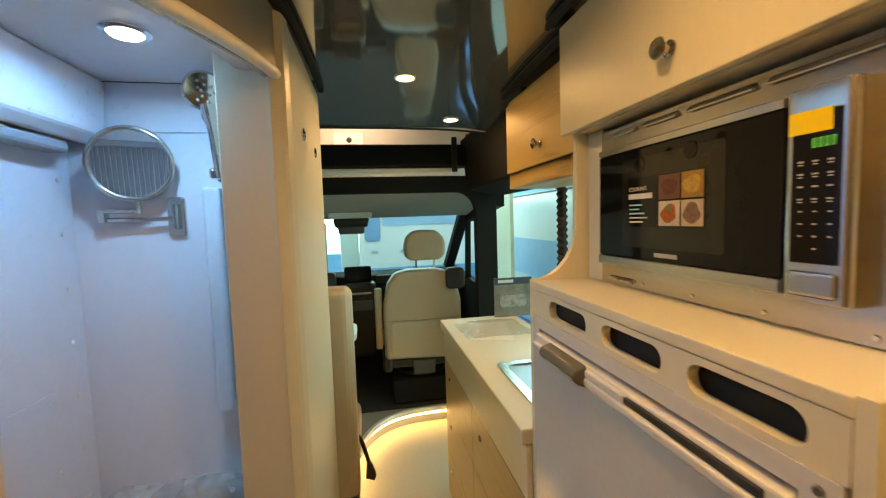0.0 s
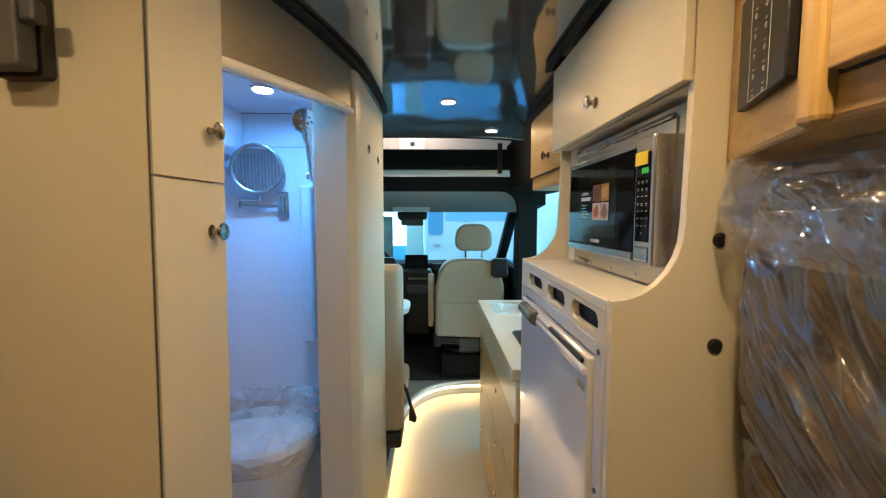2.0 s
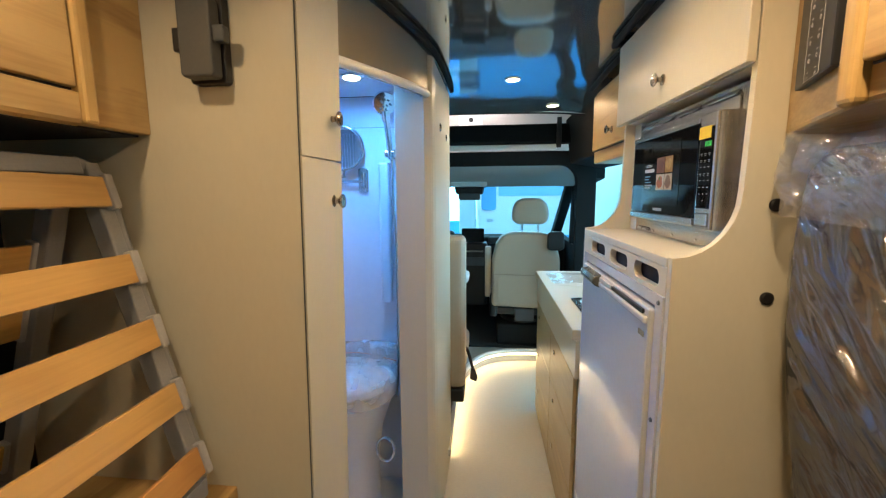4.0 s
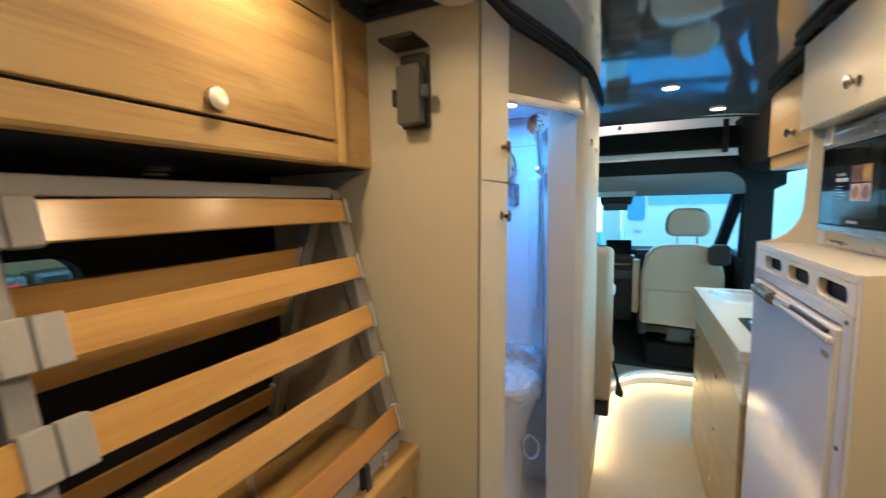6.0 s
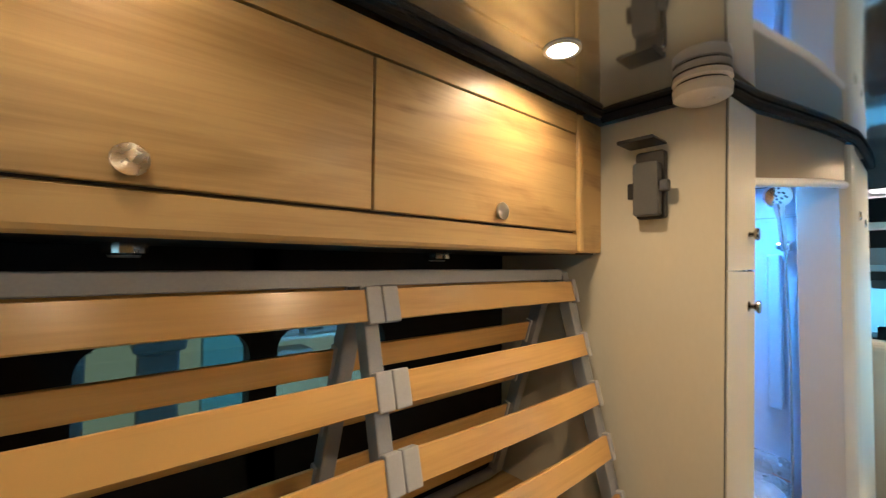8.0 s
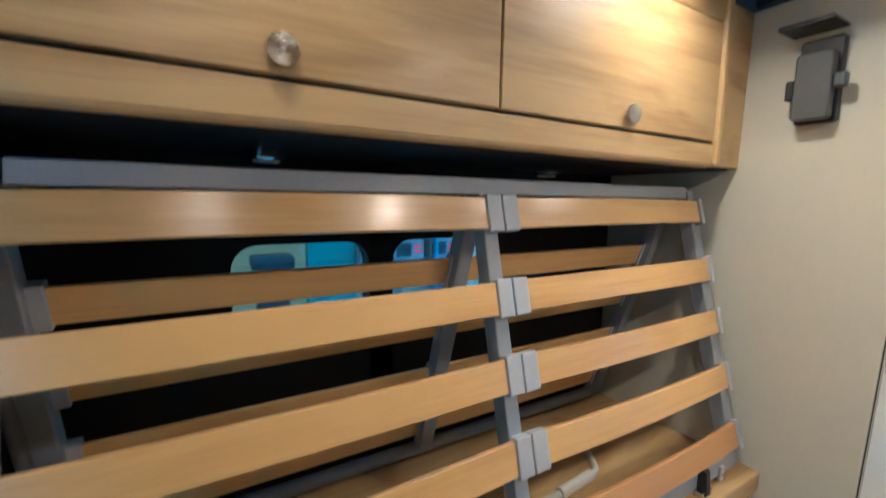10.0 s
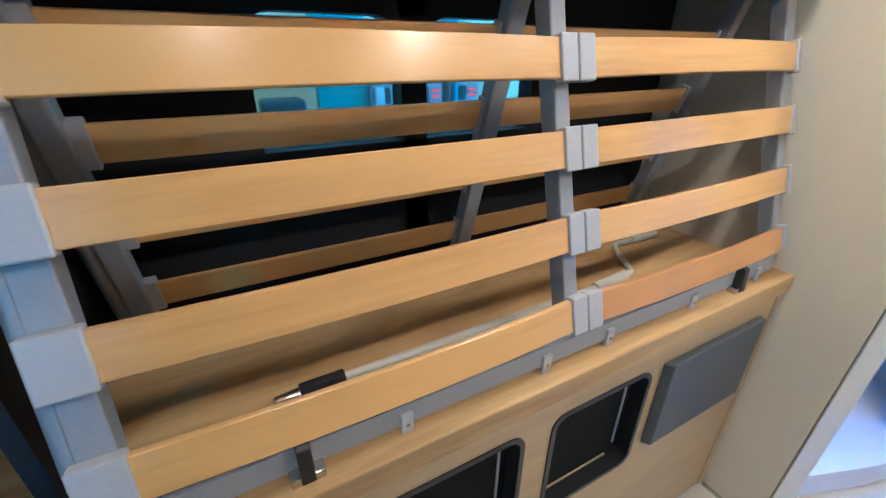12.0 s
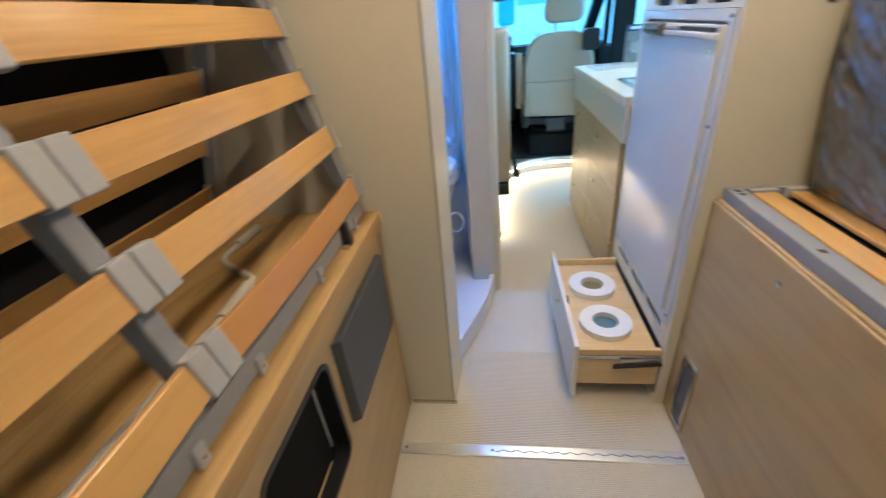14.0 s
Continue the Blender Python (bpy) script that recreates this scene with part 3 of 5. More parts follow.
part("trim_step", ring_plate([(0.252, 1.302), (0.736, 1.302), (0.736, 1.580), (0.252, 1.580)], [(0.2685, 1.3245), (0.7215, 1.3245), (0.7215, 1.5555), (0.2685, 1.5555)], "x", 0.589, 0.5918), STEEL, mw)
part("body", box(0.573, 0.69, 0.2695, 0.7205, 1.326, 1.554, 0.002), STEEL, mw)
part("door_glass", box(0.5625, 0.5725, 0.3385, 0.7145, 1.345, 1.541, 0.002), PIANO, mw)
part("inner_window", prism(rounded(0.415, 0.640, 1.366, 1.524, 0.006), "x", 0.5617, 0.5626), mat("door_mesh_glass", (0.017, 0.016, 0.012), (0.014, 0.013, 0.010), 0.12, spec=0.35, bump=0.0), mw, "faint inner window of the door")
part("door_rim", box(0.559, 0.572, 0.3385, 0.7185, 1.326, 1.3445, 0.003), STEEL, mw)
part("rim_top", box(0.561, 0.572, 0.3385, 0.7185, 1.5415, 1.554, 0.002), STEEL, mw)
part("rim_side", box(0.562, 0.572, 0.7148, 0.7188, 1.345, 1.541, 0.0015), STEEL, mw)
part("control_panel", prism([(0.5905, 0.2680), (0.5905, 0.3380), (0.5690, 0.3380), (0.5640, 0.3355), (0.5620, 0.3320), (0.5620, 0.2740), (0.5650, 0.2695), (0.5700, 0.2680)], "z", 1.322, 1.557, 0.002), STEEL, mw, "stainless control column")
part("display", box(0.5603, 0.5633, 0.2780, 0.3270, 1.366, 1.529, 0.001), PIANO, mw, "black touch display")

# ---- kitchen counter
kc = thing("kitchen_unit", (0.6, 1.4, 0), "kitchen unit with cream drawer band and wooden drawers", "cabinet")
part("carcass", box(0.455, 0.80, 0.834, 1.93, 0.002, 0.878), OAK_PALE, kc)
part("drawer_band", box(0.438, 0.454, 0.834, 1.932, 0.735, 0.876, 0.002), CREAM, kc)
for y0, y1 in ((0.86, 1.385), (1.39, 1.926)):
    for z0, z1 in ((0.03, 0.26), (0.264, 0.49), (0.494, 0.730)):
        d = part("drawer", box(0.440, 0.4545, y0, y1, z0, z1, 0.0015), OAK_PALE, kc)
        part("knob", lathe([(0.011, 0), (0.012, -0.004), (0.008, -0.006), (0.001, -0.004)], (0.440, y1 - 0.12, z1 - 0.07), "x", 16), CHROME, d, "", True)
wt = tagged(part("worktop", box(0.425, 0.82, 0.834, 1.945, 0.879, 0.919, 0.004), CREAM), "cream laminate kitchen worktop on the drawer unit", "worktop")
sk = tagged(part("sink", ring_plate(rounded(0.50, 0.74, 0.90, 1.27, 0.03), rounded(0.53, 0.71, 0.93, 1.24, 0.03), "z", 0.9195, 0.925), STEEL), "inset stainless steel sink in the worktop", "sink")
# flat plate, steel darkened to read as the shaded hollow of the sink
part("basin", prism(rounded(0.531, 0.709, 0.931, 1.239, 0.03), "z", 0.9192, 0.9198), mat("basin_shade_steel", (0.30, 0.30, 0.29), (0.25, 0.25, 0.25), 0.3, 1.0), sk)

ko = thing("overhead_cabinet", (0.66, 1.15, 1.53), "honey oak overhead cabinet with a framed flap door", "cabinet")
part("body", box(0.615, 0.80, 0.836, 1.405, 1.53, 1.845, 0.004), OAK, ko)
part("reveal", box(0.6125, 0.6155, 0.8485, 1.3935, 1.582, 1.828), BLACK, ko)
kd = part("door", box(0.602, 0.6135, 0.85, 1.392, 1.585, 1.825, 0.002), OAK, ko)
knob(0.602, 1.095, 1.642, -1, kd)

# ---- left overhead cabinet over the bed
lo = thing("overhead_cabinet", (-0.58, -0.6, 1.515), "long honey oak overhead cabinet with two flap doors", "cabinet")
part("body", prism([(-0.878, 1.515), (-0.522, 1.515), (-0.520, 1.517), (-0.518, 1.87), (-0.878, 1.87)], "y", -1.70, 0.146, 0.001), OAK, lo)
for y0, y1 in ((-0.594, -0.004), (-1.196, -0.598), (-1.69, -1.20)):
    part("reveal", box(-0.5195, -0.5165, y0 - 0.0015, y1 + 0.0015, 1.563, 1.815), BLACK, lo)
    d = part("door", box(-0.5175, -0.505, y0, y1, 1.566, 1.812, 0.002), OAK, lo)
    disc_knob(-0.507, y0 + 0.297, 1.591, 1, d)
part("top_rail", box(-0.5178, -0.5055, -1.695, -0.0015, 1.8165, 1.8695, 0.001), OAK, lo)
part("bottom_rail", prism([(-0.5165, 1.5085), (-0.5075, 1.5125), (-0.5055, 1.519), (-0.5055, 1.5595), (-0.5165, 1.5595)], "y", -1.695, -0.0015, 0.001), OAK, lo)
part("underside", box(-0.876, -0.54, -1.69, 0.14, 1.511, 1.5148), TRIMB, lo, "black underside")
part("corner_post", box(-0.524, -0.500, 0.0, 0.026, 1.513, 1.868, 0.006), OAK_UP, lo)

# ---- left bed box
lb = thing("bed_box", (-0.54, -0.7, 0), "oak bed base box with dark windows and a grey panel", "bed base")
part("body", box(-0.878, -0.452, -1.70, 0.146, 0.002, 0.742), OAK, lb)
part("top_board", box(-0.878, -0.402, -1.70, 0.1455, 0.7425, 0.788, 0.003), OAK, lb)
part("end_panel", box(-0.4515, -0.412, 0.128, 0.1455, 0.003, 0.742, 0.001), OAK_PALE, lb)
WIN_Z0, WIN_Z1 = 0.405, 0.688
bm = box(-0.430, -0.415, -1.70, -0.945, WIN_Z0 - 0.02, WIN_Z1 + 0.02)
box(-0.430, -0.415, -0.632, -0.615, WIN_Z0 - 0.02, WIN_Z1 + 0.02, bm=bm)
box(-0.430, -0.415, -0.300, 0.1275, WIN_Z0 - 0.02, WIN_Z1 + 0.02, bm=bm)
box(-0.430, -0.415, -1.70, 0.1275, 0.003, WIN_Z0 - 0.02, bm=bm)
box(-0.430, -0.415, -1.70, 0.1275, WIN_Z1 + 0.02, 0.742, bm=bm)
for y0, y1 in ((-0.595, -0.322), (-0.928, -0.655)):
    ring_plate(rounded(y0 - 0.020 if y0 > -0.7 else -0.945, y1 + 0.022 if y0 > -0.7 else -0.632, WIN_Z0 - 0.02, WIN_Z1 + 0.02, 0.0004), rounded(y0, y1, WIN_Z0, WIN_Z1, 0.034), "x", -0.430, -0.415, bm=bm)
part("front_panel", bm, OAK_PALE, lb, "pale oak front panel with two cut-out windows")
for y0, y1 in ((-0.595, -0.322), (-0.928, -0.655)):
    part("window_frame", ring_plate(rounded(y0 + 0.0005, y1 - 0.0005, WIN_Z0 + 0.0005, WIN_Z1 - 0.0005, 0.033), rounded(y0 + 0.011, y1 - 0.011, WIN_Z0 + 0.011, WIN_Z1 - 0.011, 0.024), "x", -0.445, -0.412), BLACK, lb, "black plastic window lining")
    part("window_bead", box(-0.4445, -0.441, y1 - 0.034, y1 - 0.030, WIN_Z0 + 0.05, WIN_Z1 - 0.03), GREY_PLASTIC, lb, "thin pale bead inside the window")
    part("window_bead", box(-0.4445, -0.441, y0 + 0.03, y1 - 0.05, WIN_Z0 + 0.020, WIN_Z0 + 0.023), OAK_PALE, lb, "thin pale bead inside the window")
    # flat black plate painted for the dark inside of the cut-out
    part("window_pane", prism(rounded(y0 + 0.006, y1 - 0.006, WIN_Z0 + 0.006, WIN_Z1 - 0.006, 0.026), "x", -0.4505, -0.4455), CABDARK, lb)
part("panel", prism([(-0.4145, -0.292), (-0.3960, -0.279), (-0.3960, 0.070), (-0.4145, 0.076)], "z", 0.448, 0.688, 0.003), DKGREY, lb, "dark grey flat panel")

# ---- left slatted bed
def lean(z):
    return -0.588 + (1.436 - z) * 0.2571


bedl = thing("folding_bed", (-0.5, -0.55, 0.785), "grey steel bed frame with beech slats folded up against the window", "bed")
SLATS = [1.408, 1.265, 1.140, 1.012, 0.878]
SEGS = [(-0.4985, 0.100), (-1.165, -0.5585)]
SLOPE = Matrix.Rotation(-0.2516, 3, "Y")
for iz, z in enumerate(SLATS):
    for y0, y1 in SEGS:
        n = 14
        bm = bmesh.new()
        rows = []
        for i in range(n + 1):
            u = i / n
            y = y0 + (y1 - y0) * u
            bow = 0.011 * (1 - (2 * u - 1) ** 2)
            row = []
            for h, off in ((-0.028, -0.005), (-0.028, 0.003), (-0.0265, 0.005), (0.0265, 0.005), (0.028, 0.003), (0.028, -0.005)):
                q = SLOPE @ Vector((off + bow, 0, h))
                row.append(bm.verts.new((lean(z) + q.x, y, z + q.z)))
            rows.append(row)
        for a, b in zip(rows, rows[1:]):
            for k in range(6):
                bm.faces.new((a[k], a[(k + 1) % 6], b[(k + 1) % 6], b[k]))
        bm.faces.new(rows[0])
        bm.faces.new(rows[-1][::-1])
        part("slat", bm, BEECH_RED if (iz == 4 and y1 > 0) else BEECH, bedl)
    for y0, y1 in ((-0.5625, -0.531), (-0.5285, -0.4955), (0.097, 0.113), (-1.212, -1.162)):
        bm = box(-0.009, 0.010, y0, y1, -0.033, 0.033, 0.0025)
        bmesh.ops.rotate(bm, verts=bm.verts, cent=(0, 0, 0), matrix=SLOPE)
        bmesh.ops.translate(bm, verts=bm.verts, vec=(lean(z), 0, z))
        part("slat_holder", bm, GREY_PLASTIC, bedl, "light grey plastic slat holder")


def bar(y0, y1, z0, z1, d0=-0.045, d1=-0.010):
    return prism([(lean(z0) + d0, z0), (lean(z0) + d1, z0), (lean(z1) + d1, z1), (lean(z1) + d0, z1)], "y", y0, y1, 0.003)


for y0, y1 in ((-0.563, -0.533), (0.086, 0.114), (-1.208, -1.172)):
    part("rail", bar(y0, y1, 0.83, 1.462), GREY, bedl)


def rim_at(y, z):
    return (lean(z) - 0.027, y, z)


rim = []
for cy, cz, a0 in ((0.075, 1.412, 90), (0.075, 0.868, 0), (-1.165, 0.868, -90), (-1.165, 1.412, -180)):
    rim += [rim_at(cy + 0.045 * math.cos(radians(a0 - 15 * k)), cz + 0.045 * math.sin(radians(a0 - 15 * k))) for k in range(7)]
part("top_bar", bar(-1.16, 0.080, 1.440, 1.470, -0.036, -0.010), GREY, bedl)
part("outer_tube", tube(rim, 0.0155, sides=12), GREY, bedl, "bent grey steel tube", True)


def rlean(z):
    return -0.645 - (1.47 - z) * 0.317


RSLOPE = Matrix.Rotation(0.307, 3, "Y")
for z in (1.412, 1.288, 1.164, 1.028, 0.888):
    for y0, y1 in ((-0.520, 0.055), (-1.165, -0.565)):
        bm = box(-0.004, 0.004, y0, y1, -0.028, 0.028, 0.002)
        bmesh.ops.rotate(bm, verts=bm.verts, cent=(0, 0, 0), matrix=RSLOPE)
        bmesh.ops.translate(bm, verts=bm.verts, vec=(rlean(z), 0, z))
        part("rear_slat", bm, BEECH, bedl)
    for y0, y1 in ((-0.566, -0.52), (0.05, 0.075), (-1.205, -1.16)):
        bm = box(-0.010, 0.010, y0, y1, -0.034, 0.034, 0.002)
        bmesh.ops.rotate(bm, verts=bm.verts, cent=(0, 0, 0), matrix=RSLOPE)
        bmesh.ops.translate(bm, verts=bm.verts, vec=(rlean(z) - 0.002, 0, z))
        part("slat_holder", bm, GREY_PLASTIC, bedl)
for y0, y1 in ((-0.561, -0.525), (0.058, 0.090), (-1.21, -1.178)):
    part("rear_rail", prism([(rlean(0.82) - 0.012, 0.82), (rlean(0.82) + 0.024, 0.82), (rlean(1.46) + 0.024, 1.46), (rlean(1.46) - 0.012, 1.46)], "y", y0, y1, 0.003), GREY, bedl)
rim = []
for cy, cz, a0 in ((0.045, 1.350, 90), (0.045, 0.860, 0), (-1.175, 0.860, -90), (-1.175, 1.350, -180)):
    rim += [(rlean(cz + 0.045 * math.sin(radians(a0 - 15 * k))), cy + 0.045 * math.cos(radians(a0 - 15 * k)), cz + 0.045 * math.sin(radians(a0 - 15 * k))) for k in range(7)]
part("rear_tube", tube(rim, 0.016, closed=True, sides=12), GREY, bedl, "bent grey steel tube", True)
fr_rail = part("front_rail", prism([(-0.447, 0.798), (-0.438, 0.798), (-0.438, 0.836), (-0.470, 0.836), (-0.470, 0.831), (-0.447, 0.831)], "y", -1.60, 0.105, 0.001), GREY, bedl)
for y in (-1.30, -0.864, -0.610, -0.461, -0.213, 0.031):
    br = part("bracket", box(-0.4385, -0.432, y - 0.009, y + 0.009, 0.7885, 0.823, 0.0015), GREY_PLASTIC, fr_rail)
    part("screw", lathe([(0.0035, 0), (0.003, 0.0015)], (-0.432, y, 0.803), "x", 8), CHROME, br)
for y in (-0.058, -1.003):
    lat = part("latch", box(-0.440, -0.420, y - 0.022, y + 0.022, 0.7885, 0.803, 0.002), STEEL, fr_rail, "small metal latch")
    part("strap", prism([(-0.44, 0.790), (-0.417, 0.792), (-0.421, 0.846), (-0.436, 0.856), (-0.46, 0.850), (-0.44, 0.843)], "y", y - 0.009, y + 0.009, 0.002), BLACK, fr_rail, "black rubber strap")

# crank rod on the bed base
ck = thing("crank_rod", (-0.58, -0.5, 0.785), "cream crank handle rod lying on the bed base", "crank")
CRANK = mat("cream_enamel", (0.62, 0.60, 0.54), (0.57, 0.55, 0.49), 0.35)
part("rod", tube([(-0.571, -0.965, 0.797), (-0.577, -0.33, 0.797)], 0.0085), CRANK, ck, "", True)
part("handle", tube(smooth_path([(-0.577, -0.34, 0.797), (-0.588, -0.225, 0.797), (-0.610, -0.195, 0.797), (-0.690, -0.145, 0.797), (-0.714, -0.115, 0.797), (-0.715, -0.07, 0.797), (-0.711, 0.02, 0.797)], 6), 0.0075), CRANK, ck, "", True)
part("grip", tube([(-0.5765, -0.345, 0.799), (-0.586, -0.235, 0.799)], 0.0125), CRANK, ck, "", True)
part("collar", tube([(-0.570, -0.985, 0.799), (-0.571, -0.915, 0.799)], 0.0135), BLACK, ck, "black plastic collar")
part("tip", tube([(-0.569, -1.022, 0.797), (-0.570, -0.985, 0.797)], [0.0075, 0.010]), CHROME, ck, "bare steel tip", True)
part("grip", tube([(-0.715, -0.055, 0.799), (-0.711, 0.038, 0.799)], 0.012), CRANK, ck, "", True)

# ---- right bed base and mattress
rb = thing("bed_box", (0.58, -0.7, 0), "pale oak bed base box beside the aisle", "bed base")
part("body", box(0.492, 0.718, -1.70, 0.169, 0.002, 0.773, 0.002), OAK_PALE, rb)
part("front_panel", box(0.484, 0.4915, -1.70, 0.166, 0.004, 0.768, 0.0025), OAK_PALE, rb)
for y, z in ((-0.14, 0.716), (-0.75, 0.716)):
    part("screw_cap", lathe([(0.008, 0), (0.007, -0.003), (0.001, -0.004)], (0.484, y, z), "x", 14), CHROME, rb)
gr = part("vent_grille", ring_plate([(0.022, 0.035), (0.102, 0.035), (0.102, 0.292), (0.022, 0.292)], [(0.034, 0.048), (0.090, 0.048), (0.090, 0.279), (0.034, 0.279)], "x", 0.476, 0.4838), STEEL, rb, "metal ventilation grille")
# black sheet stands for the shade behind the grille slats
part("opening", box(0.4815, 0.4836, 0.0345, 0.0895, 0.0485, 0.2785), BLACK, gr)
for k in range(16):
    z = 0.052 + 0.014 * k
    part("slat", prism([(0.4812, z), (0.4775, z + 0.004), (0.4775, z + 0.007), (0.4812, z + 0.003)], "y", 0.0345, 0.0895), GREY_PLASTIC, gr)
rf = thing("folding_bed", (0.58, -0.7, 0.776), "grey bed frame with beech slats lying flat on its base", "bed")
part("front_rail", prism([(0.498, 0.7745), (0.532, 0.7745), (0.532, 0.800), (0.538, 0.806), (0.498, 0.806)], "y", -1.65, 0.158, 0.002), GREY, rf)
for y in (0.134, 0.112, -0.165, -0.60):
    part("rivet_hole", box(0.512, 0.524, y - 0.006, y + 0.006, 0.8055, 0.8068), BLACK, rf)
# black sheet gives the gaps between the slats their shade by colour
part("slat_gap_shade", box(0.533, 0.717, -1.62, 0.160, 0.7735, 0.778), BLACK, rf)
part("end_rail", box(0.5395, 0.70, 0.1515, 0.1625, 0.7785, 0.803, 0.002), GREY, rf)
for x0 in (0.555, 0.640):
    part("slat", box(x0, x0 + 0.056, -1.6, 0.146, 0.787, 0.798, 0.003), BEECH, rf)
    part("slat_holder", box(x0 - 0.004, x0 + 0.060, 0.136, 0.1512, 0.779, 0.804, 0.003), GREY_PLASTIC, rf)
CORE_SIDE = [(0.672, 0.800), (0.652, 0.93), (0.630, 1.06), (0.618, 1.17), (0.617, 1.33), (0.626, 1.43), (0.655, 1.468), (0.717, 1.468), (0.717, 0.800)]


def mattress_front(z):
    """The mattress leans out over its slats towards the top."""
    return float(np.interp(z, [q[1] for q in CORE_SIDE[:6]], [q[0] for q in CORE_SIDE[:6]])) - 0.016


def flap_front(z):
    return 0.600 - 0.012 * math.sin(math.pi * (z - 1.345) / 0.16)


mt = thing("mattress", (0.65, -0.6, 0.80), "dark grey mattress wrapped in clear crinkled plastic", "mattress")
part("core", prism(CORE_SIDE, "y", -1.5, 0.128, 0.012, seg=3), MATTRESS, mt, "dark grey brown fabric")


def wrap(y0, y1, z0, z1, x, amount, seed, ny, nz, bulge, long=1.0, fine=1.0):
    """Crumpled plastic sheet: flat patches between sharp creases that run along a diagonal."""
    bm = bmesh.new()
    rows = []
    for i in range(nz + 1):
        row = []
        for j in range(ny + 1):
            y, z = y0 + (y1 - y0) * j / ny, z0 + (z1 - z0) * i / nz
            wander = 0.10 * noise.noise(Vector((y * 3.0, z * 3.0, seed)))
            across = (0.76 * z - 0.65 * y + wander) * fine
            along = (0.65 * z + 0.76 * y) * fine / long
            big = noise.voronoi(Vector((across * 22, along * 22, seed)))[0]
            small = noise.voronoi(Vector((across * 60, along * 60, seed + 5)))[0]
            fold = noise.noise(Vector((across * 7, along * 9, seed)))
            edge = math.sin(math.pi * i / nz)
            turn = max(0.0, 1 - (y1 - y) / 0.05) ** 2 * 0.05
            out = bulge * edge + amount * (0.8 * fold - 1.5 * (big[1] - big[0]) - 0.5 * (small[1] - small[0]))
            row.append(bm.verts.new(((x(z) if callable(x) else x) - out + turn, y, z + 0.5 * amount * fold)))
        rows.append(row)
    for a, b in zip(rows, rows[1:]):
        for j in range(ny):
            bm.faces.new((a[j], a[j + 1], b[j + 1], b[j]))
    return bm


part("wrapping", wrap(-1.45, 0.140, 0.806, 1.42, mattress_front, 0.0125, 2.0, 480, 220, 0.004, 4.5), FILM, mt, "clear crinkled plastic film", True)
part("wrapping_flap", wrap(-1.40, 0.168, 1.355, 1.492, flap_front, 0.0125, 9.0, 480, 56, 0.006, 1.8, 1.1), FILM_THICK, mt, "gathered clear plastic film", True)

ro = thing("overhead_cabinet", (0.62, -0.6, 1.48), "honey oak overhead cabinet with an angled end", "cabinet")
part("body", prism([(0.72, 0.169), (0.618, 0.169), (0.525, -0.07), (0.525, -1.70), (0.72, -1.70)], "z", 1.494, 1.868, 0.006), OAK, ro)
for y0, y1 in ((-0.69, -0.098), (-1.295, -0.695)):
    part("reveal", box(0.5225, 0.5255, y0 - 0.0015, y1 + 0.0015, 1.532, 1.823), BLACK, ro)
    rd = part("door", box(0.510, 0.5245, y0, y1, 1.535, 1.82, 0.002), OAK, ro)
    disc_knob(0.510, (y0 + y1) / 2, 1.60, -1, rd)
part("corner_post", box(0.508, 0.530, -0.094, -0.068, 1.492, 1.868, 0.008, 3), OAK_UP, ro)
FACE = Matrix.Translation((0.5612, 0.0235, 1.612)) @ Matrix.Rotation(math.atan2(0.239, 0.093), 4, "Z")
cp = thing("control_panel", (0, 0, 0), "dark touch control panel with pale symbols on the cabinet end", "control panel")
part("plate", box(-0.072, 0.072, 0.0005, 0.012, -0.064, 0.072, 0.002), mat("matt_black_plate", (0.012, 0.013, 0.016), (0.009, 0.01, 0.012), 0.35, bump=0.0, spec=0.25), cp)
for cx in (-0.016, 0.016):
    for k in range(5):
        part("symbol", box(cx - 0.0035, cx + 0.0025, 0.0121, 0.0126, 0.040 - 0.023 * k, 0.0412 - 0.023 * k), KEYPRINT, cp)
        part("symbol", ring_plate([(cx + 0.0030 * math.cos(a), 0.033 - 0.023 * k + 0.0030 * math.sin(a)) for a in np.linspace(0, 6.283, 13)[:-1]], [(cx + 0.0022 * math.cos(a), 0.033 - 0.023 * k + 0.0022 * math.sin(a)) for a in np.linspace(0, 6.283, 13)[:-1]], "y", 0.0121, 0.0126), KEYPRINT, cp)
part("outline", ring_plate([(-0.030, -0.062), (0.030, -0.062), (0.030, 0.058), (-0.030, 0.058)], [(-0.029, -0.061), (0.029, -0.061), (0.029, 0.057), (-0.029, 0.057)], "y", 0.0121, 0.0126), KEYPRINT, cp)
cp.matrix_world = FACE

# ---- third seat, table
s3 = thing("bench_seat", (-0.2, 1.6, 0.1), "beige leather single seat with its back to the shower", "seat")
part("backrest", box(-0.46, 0.012, 1.49, 1.625, 0.345, 1.178, 0.035, 4), LEATHER, s3)
part("cushion", box(-0.46, 0.012, 1.63, 2.02, 0.40, 0.52, 0.035, 4), LEATHER, s3)
part("seat_frame", box(-0.44, 0.004, 1.492, 1.70, 0.265, 0.344, 0.012), BLACK, s3)
part("base", box(-0.45, -0.085, 1.46, 2.0, 0.1, 0.32, 0.01), CABDARK, s3)
bk = part("belt_buckle", prism([(0.030, 0.335), (0.066, 0.322), (0.075, 0.345), (0.058, 0.395), (0.036, 0.405)], "y", 1.635, 1.662, 0.004), BLACK, s3, "black seat belt buckle")
part("strap", tube(smooth_path([(0.0, 1.64, 0.53), (0.018, 1.648, 0.50), (0.040, 1.65, 0.42), (0.046, 1.65, 0.39)], 5), 0.010, sides=6), BLACK, s3)
